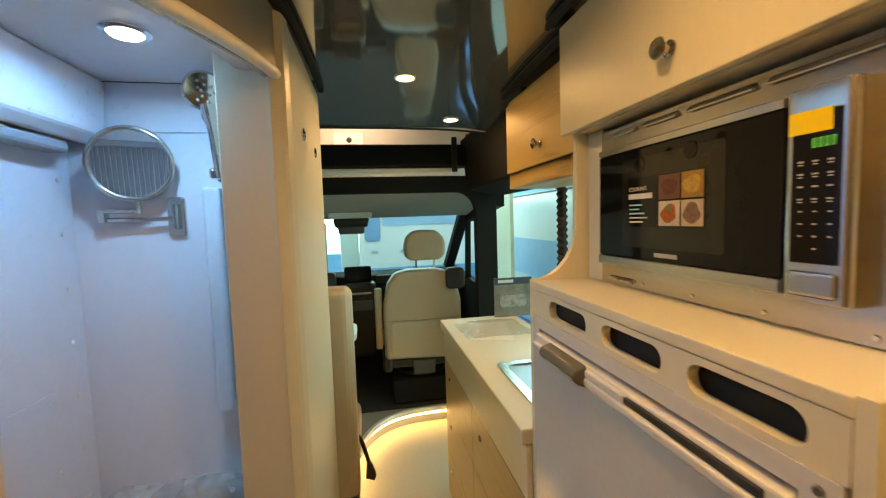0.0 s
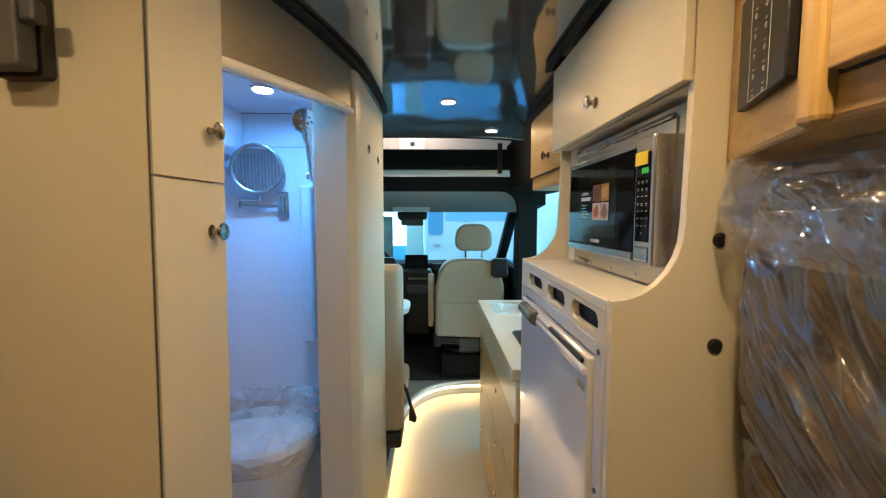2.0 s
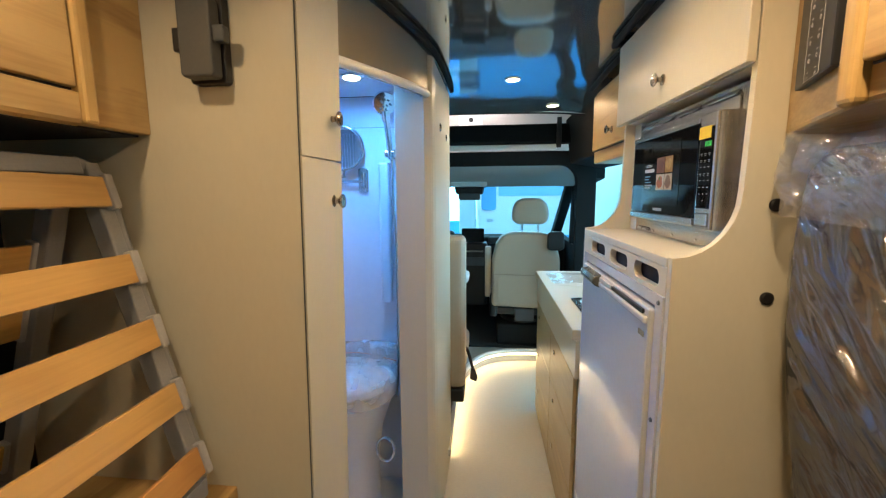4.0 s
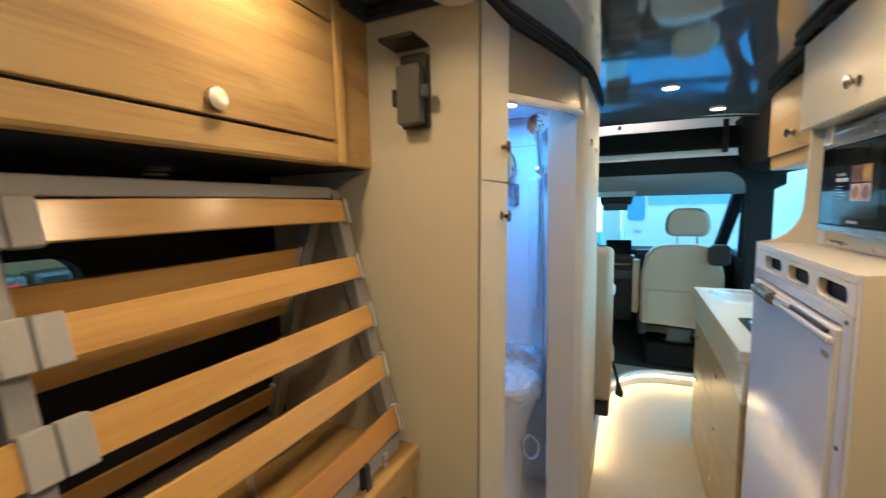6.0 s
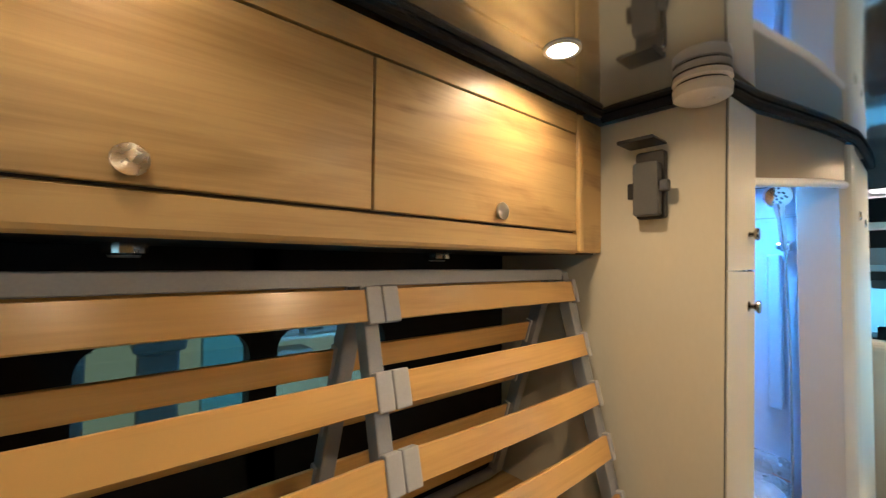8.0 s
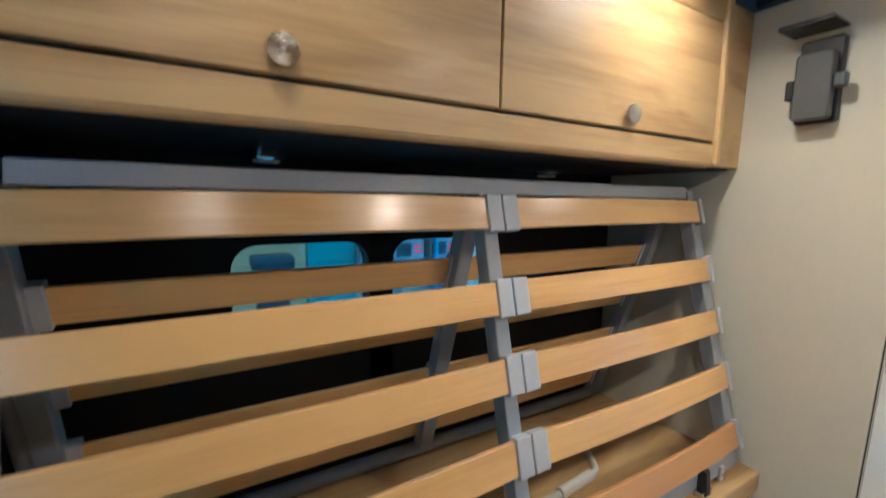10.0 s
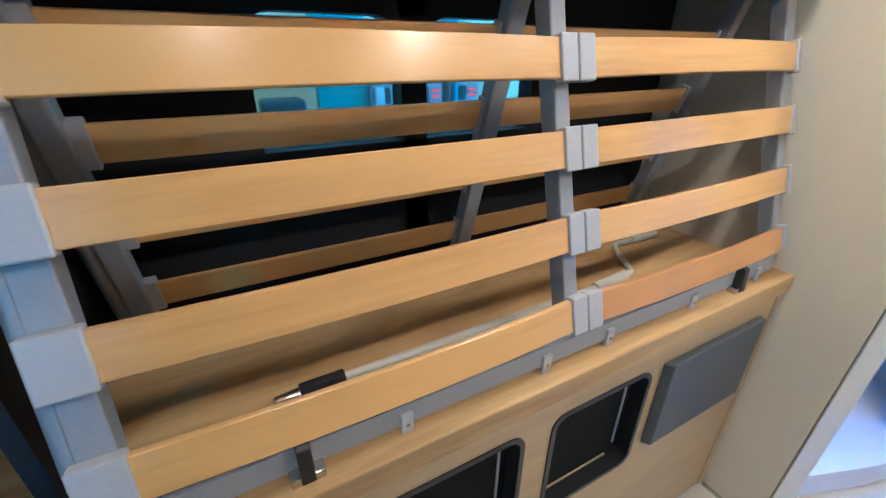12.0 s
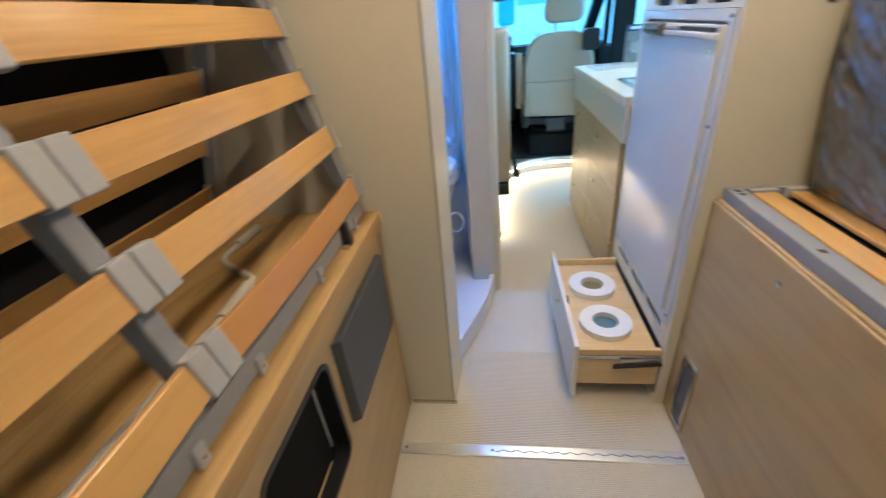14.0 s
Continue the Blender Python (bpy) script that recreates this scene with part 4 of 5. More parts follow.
tb = thing("dinette_table", (-0.3, 2.2, 0.1), "white oval dinette table on one leg", "table")
part("tabletop", prism(rounded(-0.72, 0.0, 2.0, 2.45, 0.15, 8), "z", 0.80, 0.832, 0.005), WHITEP, tb)
part("leg", lathe([(0.12, 0), (0.12, 0.012), (0.03, 0.02), (0.03, 0.698)], (-0.36, 2.22, 0.101), "z", 24), STEEL, tb)

# ---- passenger seat
def pillow(x0, x1, y0, y1, z0, z1, r, puff=0.012):
    bm = box(x0, x1, y0, y1, z0, z1, r, 5)
    c = Vector(((x0 + x1) / 2, (y0 + y1) / 2, (z0 + z1) / 2))
    for v in bm.verts:
        u = (v.co - c)
        fx, fz = 1 - abs(2 * u.x / (x1 - x0)) ** 2, 1 - abs(2 * u.z / (z1 - z0)) ** 2
        v.co.y += puff * fx * fz * (1 if u.y > 0 else -1)
    return bm


HEAD_SIDE = [(0.095, 0.0), (0.128, 0.05), (0.143, 0.18), (0.148, 0.36), (0.145, 0.56), (0.134, 0.75), (0.112, 0.90), (0.075, 0.98), (0.03, 1.0)]
ps = thing("passenger_seat", (0.44, 2.9, 0.113), "beige leather swivel passenger seat facing forward", "seat")
br = part("backrest", prism([(0.165, 0.46), (0.665, 0.44), (0.715, 0.60), (0.715, 0.86), (0.680, 0.99), (0.63, 1.06), (0.54, 1.083), (0.34, 1.083), (0.25, 1.06), (0.20, 0.99), (0.165, 0.84)], "y", 2.73, 2.87, 0.03, seg=4), LEATHER, ps, "", True)
part("seam", tube([(0.185, 2.7285, 0.735), (0.44, 2.728, 0.728), (0.70, 2.7285, 0.735)], 0.004, sides=6), LEATHER_DK, br)
part("back_pocket", prism(rounded(0.215, 0.665, 0.49, 0.725, 0.03), "y", 2.723, 2.7295, 0.002), LEATHER, br)
part("headrest", prism([(0.4735 + w * a, 1.142 + h * 0.214) for w, h in HEAD_SIDE for a in (1,)] + [(0.4735 - w, 1.142 + h * 0.214) for w, h in HEAD_SIDE[::-1]], "y", 2.765, 2.865, 0.03, seg=4), LEATHER, ps, "", True)
for x in (0.41, 0.54):
    part("headrest_post", tube([(x, 2.80, 1.06), (x, 2.80, 1.16)], 0.007), CHROME, ps)
part("cushion", box(0.17, 0.71, 2.86, 3.30, 0.44, 0.58, 0.05, 4), LEATHER, ps)
part("armrest", prism([(2.80, 0.52), (2.87, 0.52), (2.90, 0.90), (2.86, 0.955), (2.80, 0.955), (2.77, 0.90)], "x", 0.108, 0.160, 0.014, seg=3), LEATHER, ps)
part("hinge_cover", box(0.15, 0.215, 2.76, 2.92, 0.36, 0.56, 0.02, 3), BLACK, ps)
part("seat_frame", box(0.20, 0.68, 2.78, 3.25, 0.38, 0.44, 0.015), BLACK, ps)
part("bracket", box(0.36, 0.52, 2.76, 2.80, 0.33, 0.435, 0.008), DKGREY, ps)
part("swivel", lathe([(0.19, 0), (0.19, 0.03), (0.15, 0.04), (0.15, 0.07)], (0.44, 3.0, 0.30), "z", 28), BLACK, ps)
part("pedestal", box(0.21, 0.67, 2.775, 3.2, 0.113, 0.295, 0.02), CABDARK, ps)
part("belt_cover", prism(rounded(0.605, 0.735, 0.94, 1.09, 0.03), "y", 2.695, 2.735, 0.006), BLACK, ps, "black shoulder belt guide")
ds = copy_thing(ps, Matrix.Translation((-0.44, 2.98, 0.113)))
ds["label"] = "beige leather driver seat facing the steering wheel"
ds.name = "driver_seat"

# ---- cab shell
inner = [(0.752, 0.10), (0.752, 1.42)] + [(0.632 + 0.12 * math.cos(a), 1.472 + 0.12 * math.sin(a)) for a in np.linspace(0, math.pi / 2, 7)]
outline = inner + [(-x, z) for x, z in inner[::-1]]
structure("wall_cab_portal", prism([(-0.885, 0.10), (-0.885, 1.69), (0.885, 1.69), (0.885, 0.10)] + outline, "y", 2.40, 2.47, 0.004), CABDARK, "dark trimmed arch between living space and cab", "wall")
structure("wall_pillar_outer", box(-1.02, -0.884, 2.38, 2.50, 0, 1.9), CABDARK, "dark door pillar", "wall")
structure("shelf_front", box(-0.95, 0.70, 2.30, 2.44, 1.737, 1.862, 0.012), CABDARK, "black open overhead shelf above the cab", "shelf")
structure("trim_shelf_edge", box(-0.95, 0.60, 2.345, 2.375, 1.693, 1.733, 0.010), WHITEP, "pale edge strip behind the shelf", "trim")
structure("wall_overcab", box(-0.98, 0.98, 2.92, 2.96, 1.58, 2.29), mat("overcab_lining", (0.58, 0.54, 0.51), (0.52, 0.48, 0.46), 0.7, scale=90, bump=0.01), "pale lined wall of the space above the cab", "wall")
structure("trim_ceiling_front", tube(smooth_path([(-0.75, 1.865, 1.834), (-0.4, 1.875, 1.8625), (0.4, 1.875, 1.8625), (0.75, 1.865, 1.834)], 8), 0.004), CABGREY, "pale lip along the ceiling's front edge", "trim", True)
structure("trim_ceiling_lip", tube(smooth_path([(-0.75, 1.88, 1.832), (-0.4, 1.89, 1.861), (0.4, 1.89, 1.861), (0.75, 1.88, 1.832)], 8), 0.009), TRIMB, "black seal under the ceiling's front edge", "trim", True)
structure("beam_side", prism([(0.70, 1.60), (0.92, 1.56), (0.95, 1.90), (0.66, 1.90)], "y", 1.42, 2.40, 0.01), CABDARK, "dark trim above the side door opening", "beam")
structure("beam_side_left", prism([(-0.70, 1.60), (-0.92, 1.56), (-0.95, 1.90), (-0.66, 1.90)], "y", 1.45, 2.40, 0.01), CABDARK, "dark trim along the roof side", "beam")
structure("headliner", prism([(2.47, 1.60), (3.25, 1.455), (3.25, 1.48), (2.47, 1.63)], "x", -0.93, 0.93, 0.004), mat("cab_headliner_grey", (0.36, 0.36, 0.35), (0.32, 0.32, 0.31), 0.85, scale=260, bump=0.03), "grey cab headliner", "ceiling")
for sx, nm in ((-1, "left"), (1, "right")):
    bm = prism([(2.47, 0.1), (4.1, 0.1), (4.1, 0.95), (2.47, 0.90)], "x", sx * 0.90, sx * 0.96)
    prism([(2.47, 1.50), (3.30, 1.40), (3.30, 1.56), (2.47, 1.70)], "x", sx * 0.90, sx * 0.96, bm=bm)
    structure("wall_cab_door_" + nm, bm, CABDARK, "black trimmed cab door with an open window", "wall")
    structure("pillar_front_" + nm, prism([(3.20, 1.50), (3.32, 1.50), (4.12, 0.95), (3.98, 0.93)], "x", sx * 0.84, sx * 0.93, 0.01), CABDARK, "dark sloping windscreen pillar", "pillar")
    structure("pillar_quarter_" + nm, prism([(3.30, 0.92), (3.36, 0.92), (3.30, 1.45), (3.25, 1.45)], "x", sx * 0.895, sx * 0.935, 0.004), CABDARK, "dark window divider of the cab door", "pillar")
structure("wall_front_low", box(-0.96, 0.96, 4.08, 4.14, 0.0, 0.93), CABDARK, "dark bulkhead under the windscreen", "wall")
wsx = structure("windscreen", prism([(3.27, 1.458), (4.09, 0.94), (4.094, 0.946), (3.274, 1.464)], "x", -0.85, 0.85), CLEAR, "clear windscreen", "window")
wsx.visible_shadow = False
dash = thing("dashboard", (0, 3.6, 0.6), "black dashboard with a central touch screen", "dashboard")
part("body", prism([(3.50, 0.55), (3.46, 0.86), (3.56, 0.955), (3.9, 0.95), (4.06, 0.90), (4.06, 0.55)], "x", -0.89, 0.89, 0.02, seg=3), CABDARK, dash)
part("console", box(-0.13, 0.13, 3.32, 3.5, 0.30, 0.92, 0.03, 3), BLACK, dash)
part("screen", prism(rounded(-0.125, 0.095, 0.90, 1.055, 0.012), "y", 3.40, 3.425, 0.003), PIANO, dash)
part("shelf_slot", box(-0.10, 0.10, 3.312, 3.33, 0.70, 0.78, 0.006), DKGREY, dash)
part("button_row", box(-0.09, 0.09, 3.310, 3.325, 0.83, 0.85, 0.003), STEEL, dash)
part("air_vent", box(0.14, 0.30, 3.44, 3.48, 0.90, 0.965, 0.01), BLACK, dash)
sw = thing("steering_wheel", (-0.42, 3.35, 0.95), "black leather steering wheel in front of the dashboard", "steering wheel")
ring = [Vector((-0.42 + 0.18 * math.cos(a), 3.36 + 0.06 * math.sin(a), 0.93 + 0.17 * math.sin(a))) for a in np.linspace(0, 6.283, 33)[:-1]]
part("rim", tube(ring, 0.016, closed=True), BLACK, sw, "", True)
part("hub", box(-0.50, -0.34, 3.34, 3.40, 0.88, 0.98, 0.02, 3), BLACK, sw)
part("spoke", box(-0.59, -0.25, 3.35, 3.37, 0.915, 0.945, 0.006), BLACK, sw)
rm = thing("sensor_housing", (-0.05, 3.25, 1.44), "dark sensor housing and mirror at the windscreen top", "mirror")
part("housing", prism([(-0.18, 1.455), (0.10, 1.455), (0.085, 1.385), (-0.165, 1.385)], "y", 3.18, 3.30, 0.015, seg=3), BLACK, rm)
part("mirror", prism(rounded(-0.14, 0.06, 1.335, 1.395, 0.02), "y", 3.16, 3.18, 0.005), DKGREY, rm)
part("console_lamp", prism(rounded(-0.20, 0.12, 1.455, 1.50, 0.02), "y", 3.02, 3.20, 0.008), CABGREY, rm)
for x, z0, z1, y in ((0.60, 1.70, 1.90, 2.28), (0.70, 1.80, 1.93, 2.34)):
    sb = tagged(part("seat_belt", box(x - 0.016, x + 0.016, y, y + 0.014, z0, z1, 0.004), BLACK), "black belt strap hanging from the shelf", "strap")
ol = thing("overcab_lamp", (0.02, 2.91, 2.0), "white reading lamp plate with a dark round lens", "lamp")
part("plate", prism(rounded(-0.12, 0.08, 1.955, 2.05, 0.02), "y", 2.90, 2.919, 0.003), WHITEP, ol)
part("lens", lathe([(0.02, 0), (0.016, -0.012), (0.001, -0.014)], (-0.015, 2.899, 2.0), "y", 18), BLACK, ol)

# ---- showroom outside
structure("ground", box(-60, 60, -60, 60, -0.5, -0.45), mat("hall_floor", (0.72, 0.74, 0.74), (0.64, 0.67, 0.68), 0.18, scale=4), "pale polished hall floor", "ground")
structure("backdrop_front", box(-9, 9, 9.5, 9.55, -0.4, 5.0), HALL, "bright glazed hall front", "backdrop")
structure("backdrop_side", box(6.5, 6.55, -6, 9.4, -0.4, 5.0), HALL, "bright glazed hall side", "backdrop")
structure("backdrop_left", box(-4.0, -3.95, -6, 9.4, -0.4, 5.0), HALL_DIM, "dim teal lit hall side", "backdrop")
# unseen glowing bands, added overhead to brighten hall floor and vehicles
for k in range(3):
    structure("backdrop_fill", box(-7, 9, 2.2 + 2.6 * k, 3.9 + 2.6 * k, 4.6, 4.65), HALL_TOP, "unseen glowing band added to brighten the hall floor and vehicles", "backdrop")
# blue carpet added so the glossy ceiling reflects blue
structure("carpet_hall", box(-7, 6.4, 4.35, 9.1, -0.449, -0.44), mat("blue_carpet", (0.10, 0.40, 0.75), (0.07, 0.34, 0.68), 0.8, scale=200, coarse=3), "blue hall carpet added for the ceiling to mirror", "carpet")
for x0, x1, y in ((-0.46, -0.11, 8.0), (1.9, 2.15, 8.6), (-2.9, -2.6, 8.8)):
    structure("hall_column", box(x0, x1, y, y + 0.2, -0.45, 4.0, 0.02), PALEGREEN, "pale green steel column of the hall", "column")
# blue band added low on the hall front for the same ceiling reflection
structure("hall_skirting", box(-9, 9, 9.42, 9.49, -0.44, 0.72), BLUEPRINT, "blue panels added along the hall front for the ceiling to mirror", "panel")
structure("hall_transom", box(-9, 9, 9.1, 9.2, 2.15, 2.45, 0.02), PALEGREEN, "pale steel transom of the hall front", "beam")
dv = thing("parked_camper", (0.8, 7.2, -0.45), "white camper with a blue tinted window parked ahead", "camper")
part("body", box(-0.08, 2.3, 7.05, 8.9, -0.2, 1.72, 0.08, 3), VANWHITE, dv)
part("window", prism(rounded(0.02, 0.29, 1.08, 1.53, 0.06), "y", 7.038, 7.049), mat("blue_tinted_pane", (0.12, 0.38, 0.62), (0.09, 0.32, 0.55), 0.1, scale=5), dv, "blue tinted window")
part("stripe", box(0.33, 1.75, 7.042, 7.049, 1.34, 1.62), BLUEPALE, dv, "pale blue band")
# out of direct view, added in blue to feed the ceiling's reflection
part("skirt", box(-0.07, 2.29, 7.040, 7.049, -0.19, 0.62), BLUEPRINT, dv, "blue lower side added for the ceiling to mirror")
for x in (0.12, 0.62):
    part("handle", box(x, x + 0.12, 7.035, 7.049, 0.86, 0.92, 0.004), GREY_PLASTIC, dv)
for x in (0.3, 1.7):
    part("wheel", lathe([(0.31, 0), (0.31, 0.18), (0.2, 0.2)], (x, 7.06, -0.13), "y", 24), BLACK, dv)
po = tagged(part("poster_stand", box(-0.72, -0.41, 5.0, 5.03, -0.449, 1.42), mat("poster_print", (0.30, 0.36, 0.33), (0.12, 0.14, 0.14), 0.5, scale=9, coarse=6, bump=0.0)), "printed poster on a stand in the hall", "poster")
ov = thing("parked_van", (-0.9, 7.0, -0.45), "white van parked in the hall with a dark window", "van")
part("body", prism([(5.6, -0.25), (8.2, -0.25), (8.2, 1.5), (7.8, 1.75), (6.0, 1.75), (5.6, 1.1)], "x", -2.6, -1.2, 0.08, seg=3), VANWHITE, ov)
part("window", prism(rounded(6.2, 7.0, 0.95, 1.45, 0.06), "x", -1.2, -1.185), PIANO, ov)
for y in (6.1, 7.7):
    part("wheel", lathe([(0.33, 0), (0.33, 0.18), (0.2, 0.2)], (-1.40, y, -0.12), "x", 24), BLACK, ov)
cv = thing("parked_caravan", (2.6, 3.4, -0.45), "white caravan with a blue stripe parked alongside", "caravan")
part("body", box(2.3, 4.4, 2.0, 8.0, -0.1, 2.6, 0.06, 3), VANWHITE, cv)
part("stripe", box(2.292, 2.299, 2.1, 7.9, 1.74, 1.98), BLUEPRINT, cv)
part("stripe", box(2.292, 2.299, 2.1, 7.9, 0.60, 1.12), BLUEPALE, cv)
part("moulding", box(2.288, 2.299, 2.1, 7.9, 1.71, 1.732), DKGREY, cv)
part("skirt", box(2.292, 2.299, 2.1, 7.9, -0.05, 0.25), BLUEPRINT, cv)
structure("wall_hall_door", box(1.62, 1.66, 4.20, 5.40, -0.45, 2.6), CREAMWALL, "cream outer door leaf beside the van", "wall")
# things seen through the small tinted windows
TEAL = mat("teal_panel_paint", (0.20, 0.42, 0.40), (0.17, 0.37, 0.36), 0.5, scale=8, bump=0.0)
tp = tagged(part("display_wall", box(-3.80, -3.70, -0.22, 0.22, -0.449, 1.75, 0.01), TEAL), "teal painted display wall panel standing in the hall", "display wall")
cr = thing("display_counter", (-4.1, -0.8, -0.45), "pale display counter with a dark slot", "counter")
part("body", box(-4.4, -3.95, -1.60, -0.225, -0.449, 1.06, 0.02), VANWHITE, cr)
part("slot", box(-3.949, -3.944, -1.45, -0.30, 0.985, 0.995), DKGREY, cr)
for y, z in ((-0.80, 0.66), (-1.35, 0.70)):
    mc = tagged(part("coffee_machine", join(box(-3.86, -3.60, y + 0.12, y + 0.46, z + 0.14, z + 0.26, 0.03), box(-3.84, -3.66, y + 0.16, y + 0.42, z - 1.109, z + 0.15, 0.02)), DKGREY), "dark coffee machine on a pedestal", "machine")
bn = thing("appliance_shelf", (-3.8, 1.1, -0.45), "pale hall shelf unit with appliances and red displays", "shelf")
part("back", box(-4.02, -3.98, 0.24, 1.95, -0.449, 1.9), PALEGREEN, bn)
for z in (0.45, 0.78, 1.13):
    part("board", box(-3.979, -3.60, 0.24, 1.95, z, z + 0.025, 0.003), VANWHITE, bn)
part("upright", box(-3.979, -3.60, 1.03, 1.06, -0.449, 1.9, 0.003), BLUEPALE, bn, "pale blue upright")
for k, (y, z) in enumerate(((0.36, 0.805), (0.74, 0.805), (1.14, 0.805), (0.50, 0.475), (1.20, 0.475))):
    ap = thing("appliance", (-3.8, y, z), "silver appliance with red digits on the hall shelf", "appliance")
    part("body", box(-3.95, -3.66, y - 0.14, y + 0.19, z + 0.0005, z + 0.20, 0.02), GREY_PLASTIC, ap)
    part("window", prism(rounded(y - 0.12, y + 0.04, z + 0.04, z + 0.17, 0.015), "x", -3.6595, -3.655), DKGREY, ap)
    for j in range(2):
        part("digit", box(-3.6595, -3.654, y + 0.075, y + 0.155, z + 0.072 + 0.05 * j, z + 0.092 + 0.05 * j), RED_ON, ap)
sn = thing("screen", (-3.75, 0.75, 1.155), "small bright screen on the hall shelf", "screen")
part("case", box(-3.80, -3.77, 0.62, 0.88, 1.156, 1.33, 0.004), BLACK, sn)
part("picture", box(-3.769, -3.766, 0.635, 0.865, 1.17, 1.315), glow("screen_blue", (0.10, 0.35, 1.0), 2.0), sn)
wb = tagged(part("white_box", box(-3.66, -3.60, 0.245, 0.33, 0.8055, 0.985, 0.01), VANWHITE), "white carton on the hall shelf edge", "box")

# ---- black moulding between ceiling and cabinets
def moulding(points, name="trim_ceiling"):
    path = smooth_path(points, 5)
    structure(name, tube(path, 0.0115, sides=8), TRIMB, "black padded moulding along the ceiling", "trim", True)


moulding([(-0.498, -1.70, 1.8885), (-0.498, -0.9, 1.8885), (-0.498, 0.10, 1.8885)], "trim_ceiling_bed")
moulding([(-0.51, 0.138, 1.8885), (-0.36, 0.138, 1.8885), (-0.235, 0.138, 1.8885)], "trim_ceiling_wardrobe")
moulding([(-0.232, 0.140, 1.8885), (-0.215, 0.22, 1.8885), (-0.200, 0.315, 1.8885), (-0.155, 0.48, 1.8885), (-0.108, 0.66, 1.8885), (-0.076, 0.83, 1.8885), (-0.060, 0.95, 1.8885), (-0.052, 1.20, 1.8885), (-0.052, 1.44, 1.8885)], "trim_ceiling_shower")
moulding([(0.545, 0.172, 1.884), (0.538, 0.30, 1.885), (0.538, 0.85, 1.885), (0.550, 0.875, 1.883), (0.592, 0.885, 1.879), (0.594, 1.0, 1.879), (0.596, 1.2, 1.878), (0.600, 1.42, 1.873)], "trim_ceiling_kitchen")
moulding([(0.512, -1.70, 1.886), (0.512, -0.9, 1.886), (0.512, -0.06, 1.886), (0.600, 0.155, 1.886)], "trim_ceiling_right")

# ---- smoke alarm on the ceiling
sa = thing("smoke_alarm", (-0.247, 0.075, 1.9), "white round smoke alarm on the ceiling", "smoke alarm")
part("base", lathe([(0.056, 0), (0.058, -0.012), (0.054, -0.016)], (-0.247, 0.075, 1.898), "z", 32), WHITEP, sa, "", True)
part("gap", lathe([(0.050, 0), (0.050, -0.006)], (-0.247, 0.075, 1.882), "z", 32), DKGREY, sa)
part("cover", lathe([(0.055, 0), (0.058, -0.006), (0.056, -0.024), (0.045, -0.031), (0.012, -0.033), (0.001, -0.033)], (-0.247, 0.075, 1.876), "z", 32), WHITEP, sa, "", True)
part("test_button", lathe([(0.010, 0), (0.009, -0.003), (0.001, -0.0035)], (-0.230, 0.065, 1.843), "z", 16), WHITEP, sa)

# ---- remote control in a wall holder
rc = thing("remote_control", (-0.38, 0.146, 1.6), "dark grey remote control in a black wall holder", "remote control")
part("holder", prism(rounded(-0.415, -0.345, 1.60, 1.77, 0.008), "y", 0.128, 0.1478, 0.002), BLACK, rc)
part("top_hook", prism([(-0.437, 1.795), (-0.350, 1.795), (-0.345, 1.786), (-0.437, 1.786)], "y", 0.070, 0.1478, 0.001), BLACK, rc)
part("handset", prism(rounded(-0.411, -0.350, 1.605, 1.738, 0.008), "y", 0.098, 0.127, 0.004), mat("charcoal_plastic", (0.085, 0.088, 0.09), (0.07, 0.072, 0.075), 0.5, scale=140), rc, "charcoal handset")
part("side_clip", box(-0.427, -0.412, 0.105, 0.122, 1.650, 1.690, 0.003), BLACK, rc)
part("side_clip", box(-0.349, -0.328, 0.100, 0.120, 1.662, 1.690, 0.004), DKGREY, rc)

# ---- puck lights under the overhead cabinet
for y in (-0.24, -0.887, -1.50):
    pk = thing("puck_light", (-0.77, y, 1.515), "small round chrome puck light, switched off", "light", "puck lights")
    part("rim", lathe([(0.034, 0), (0.034, -0.016), (0.027, -0.019)], (-0.77, y, 1.5108), "z", 24), CHROME, pk)
    part("lens", lathe([(0.023, 0), (0.020, -0.004), (0.001, -0.005)], (-0.77, y, 1.4918), "z", 24), FRIDGE, pk)

# ---- shower fittings
ml = thing("shower_light", (-0.345, 0.83, 1.80), "round bright white light in the shower roof", "ceiling light")
part("bezel", lathe([(0.042, 0), (0.042, -0.004), (0.030, -0.006)], (-0.345, 0.83, 1.8018), "z", 28), CHROME, ml)
part("diffuser", lathe([(0.030, 0), (0.026, -0.004), (0.001, -0.005)], (-0.345, 0.83, 1.796), "z", 28), LAMP_COOL, ml)
mi = thing("shaving_mirror", (-0.40, 1.128, 1.46), "round chrome shaving mirror on a folding wall arm", "mirror")
part("wall_plate", prism(rounded(-0.425, -0.382, 1.405, 1.508, 0.008), "y", 1.118, 1.1295, 0.003), STEEL, mi)
part("arm", tube([(-0.403, 1.108, 1.452), (-0.560, 1.100, 1.452)], 0.006), STEEL, mi)
part("arm_post", tube([(-0.403, 1.112, 1.425), (-0.403, 1.112, 1.490)], 0.008), STEEL, mi)
part("elbow", box(-0.572, -0.552, 1.090, 1.110, 1.445, 1.480, 0.004), STEEL, mi)
part("arm", tube([(-0.560, 1.096, 1.474), (-0.475, 1.090, 1.474)], 0.006), STEEL, mi)
part("stem", tube([(-0.475, 1.088, 1.468), (-0.475, 1.085, 1.505)], 0.006), STEEL, mi)
TURN = Matrix.Rotation(radians(15), 3, "Z")
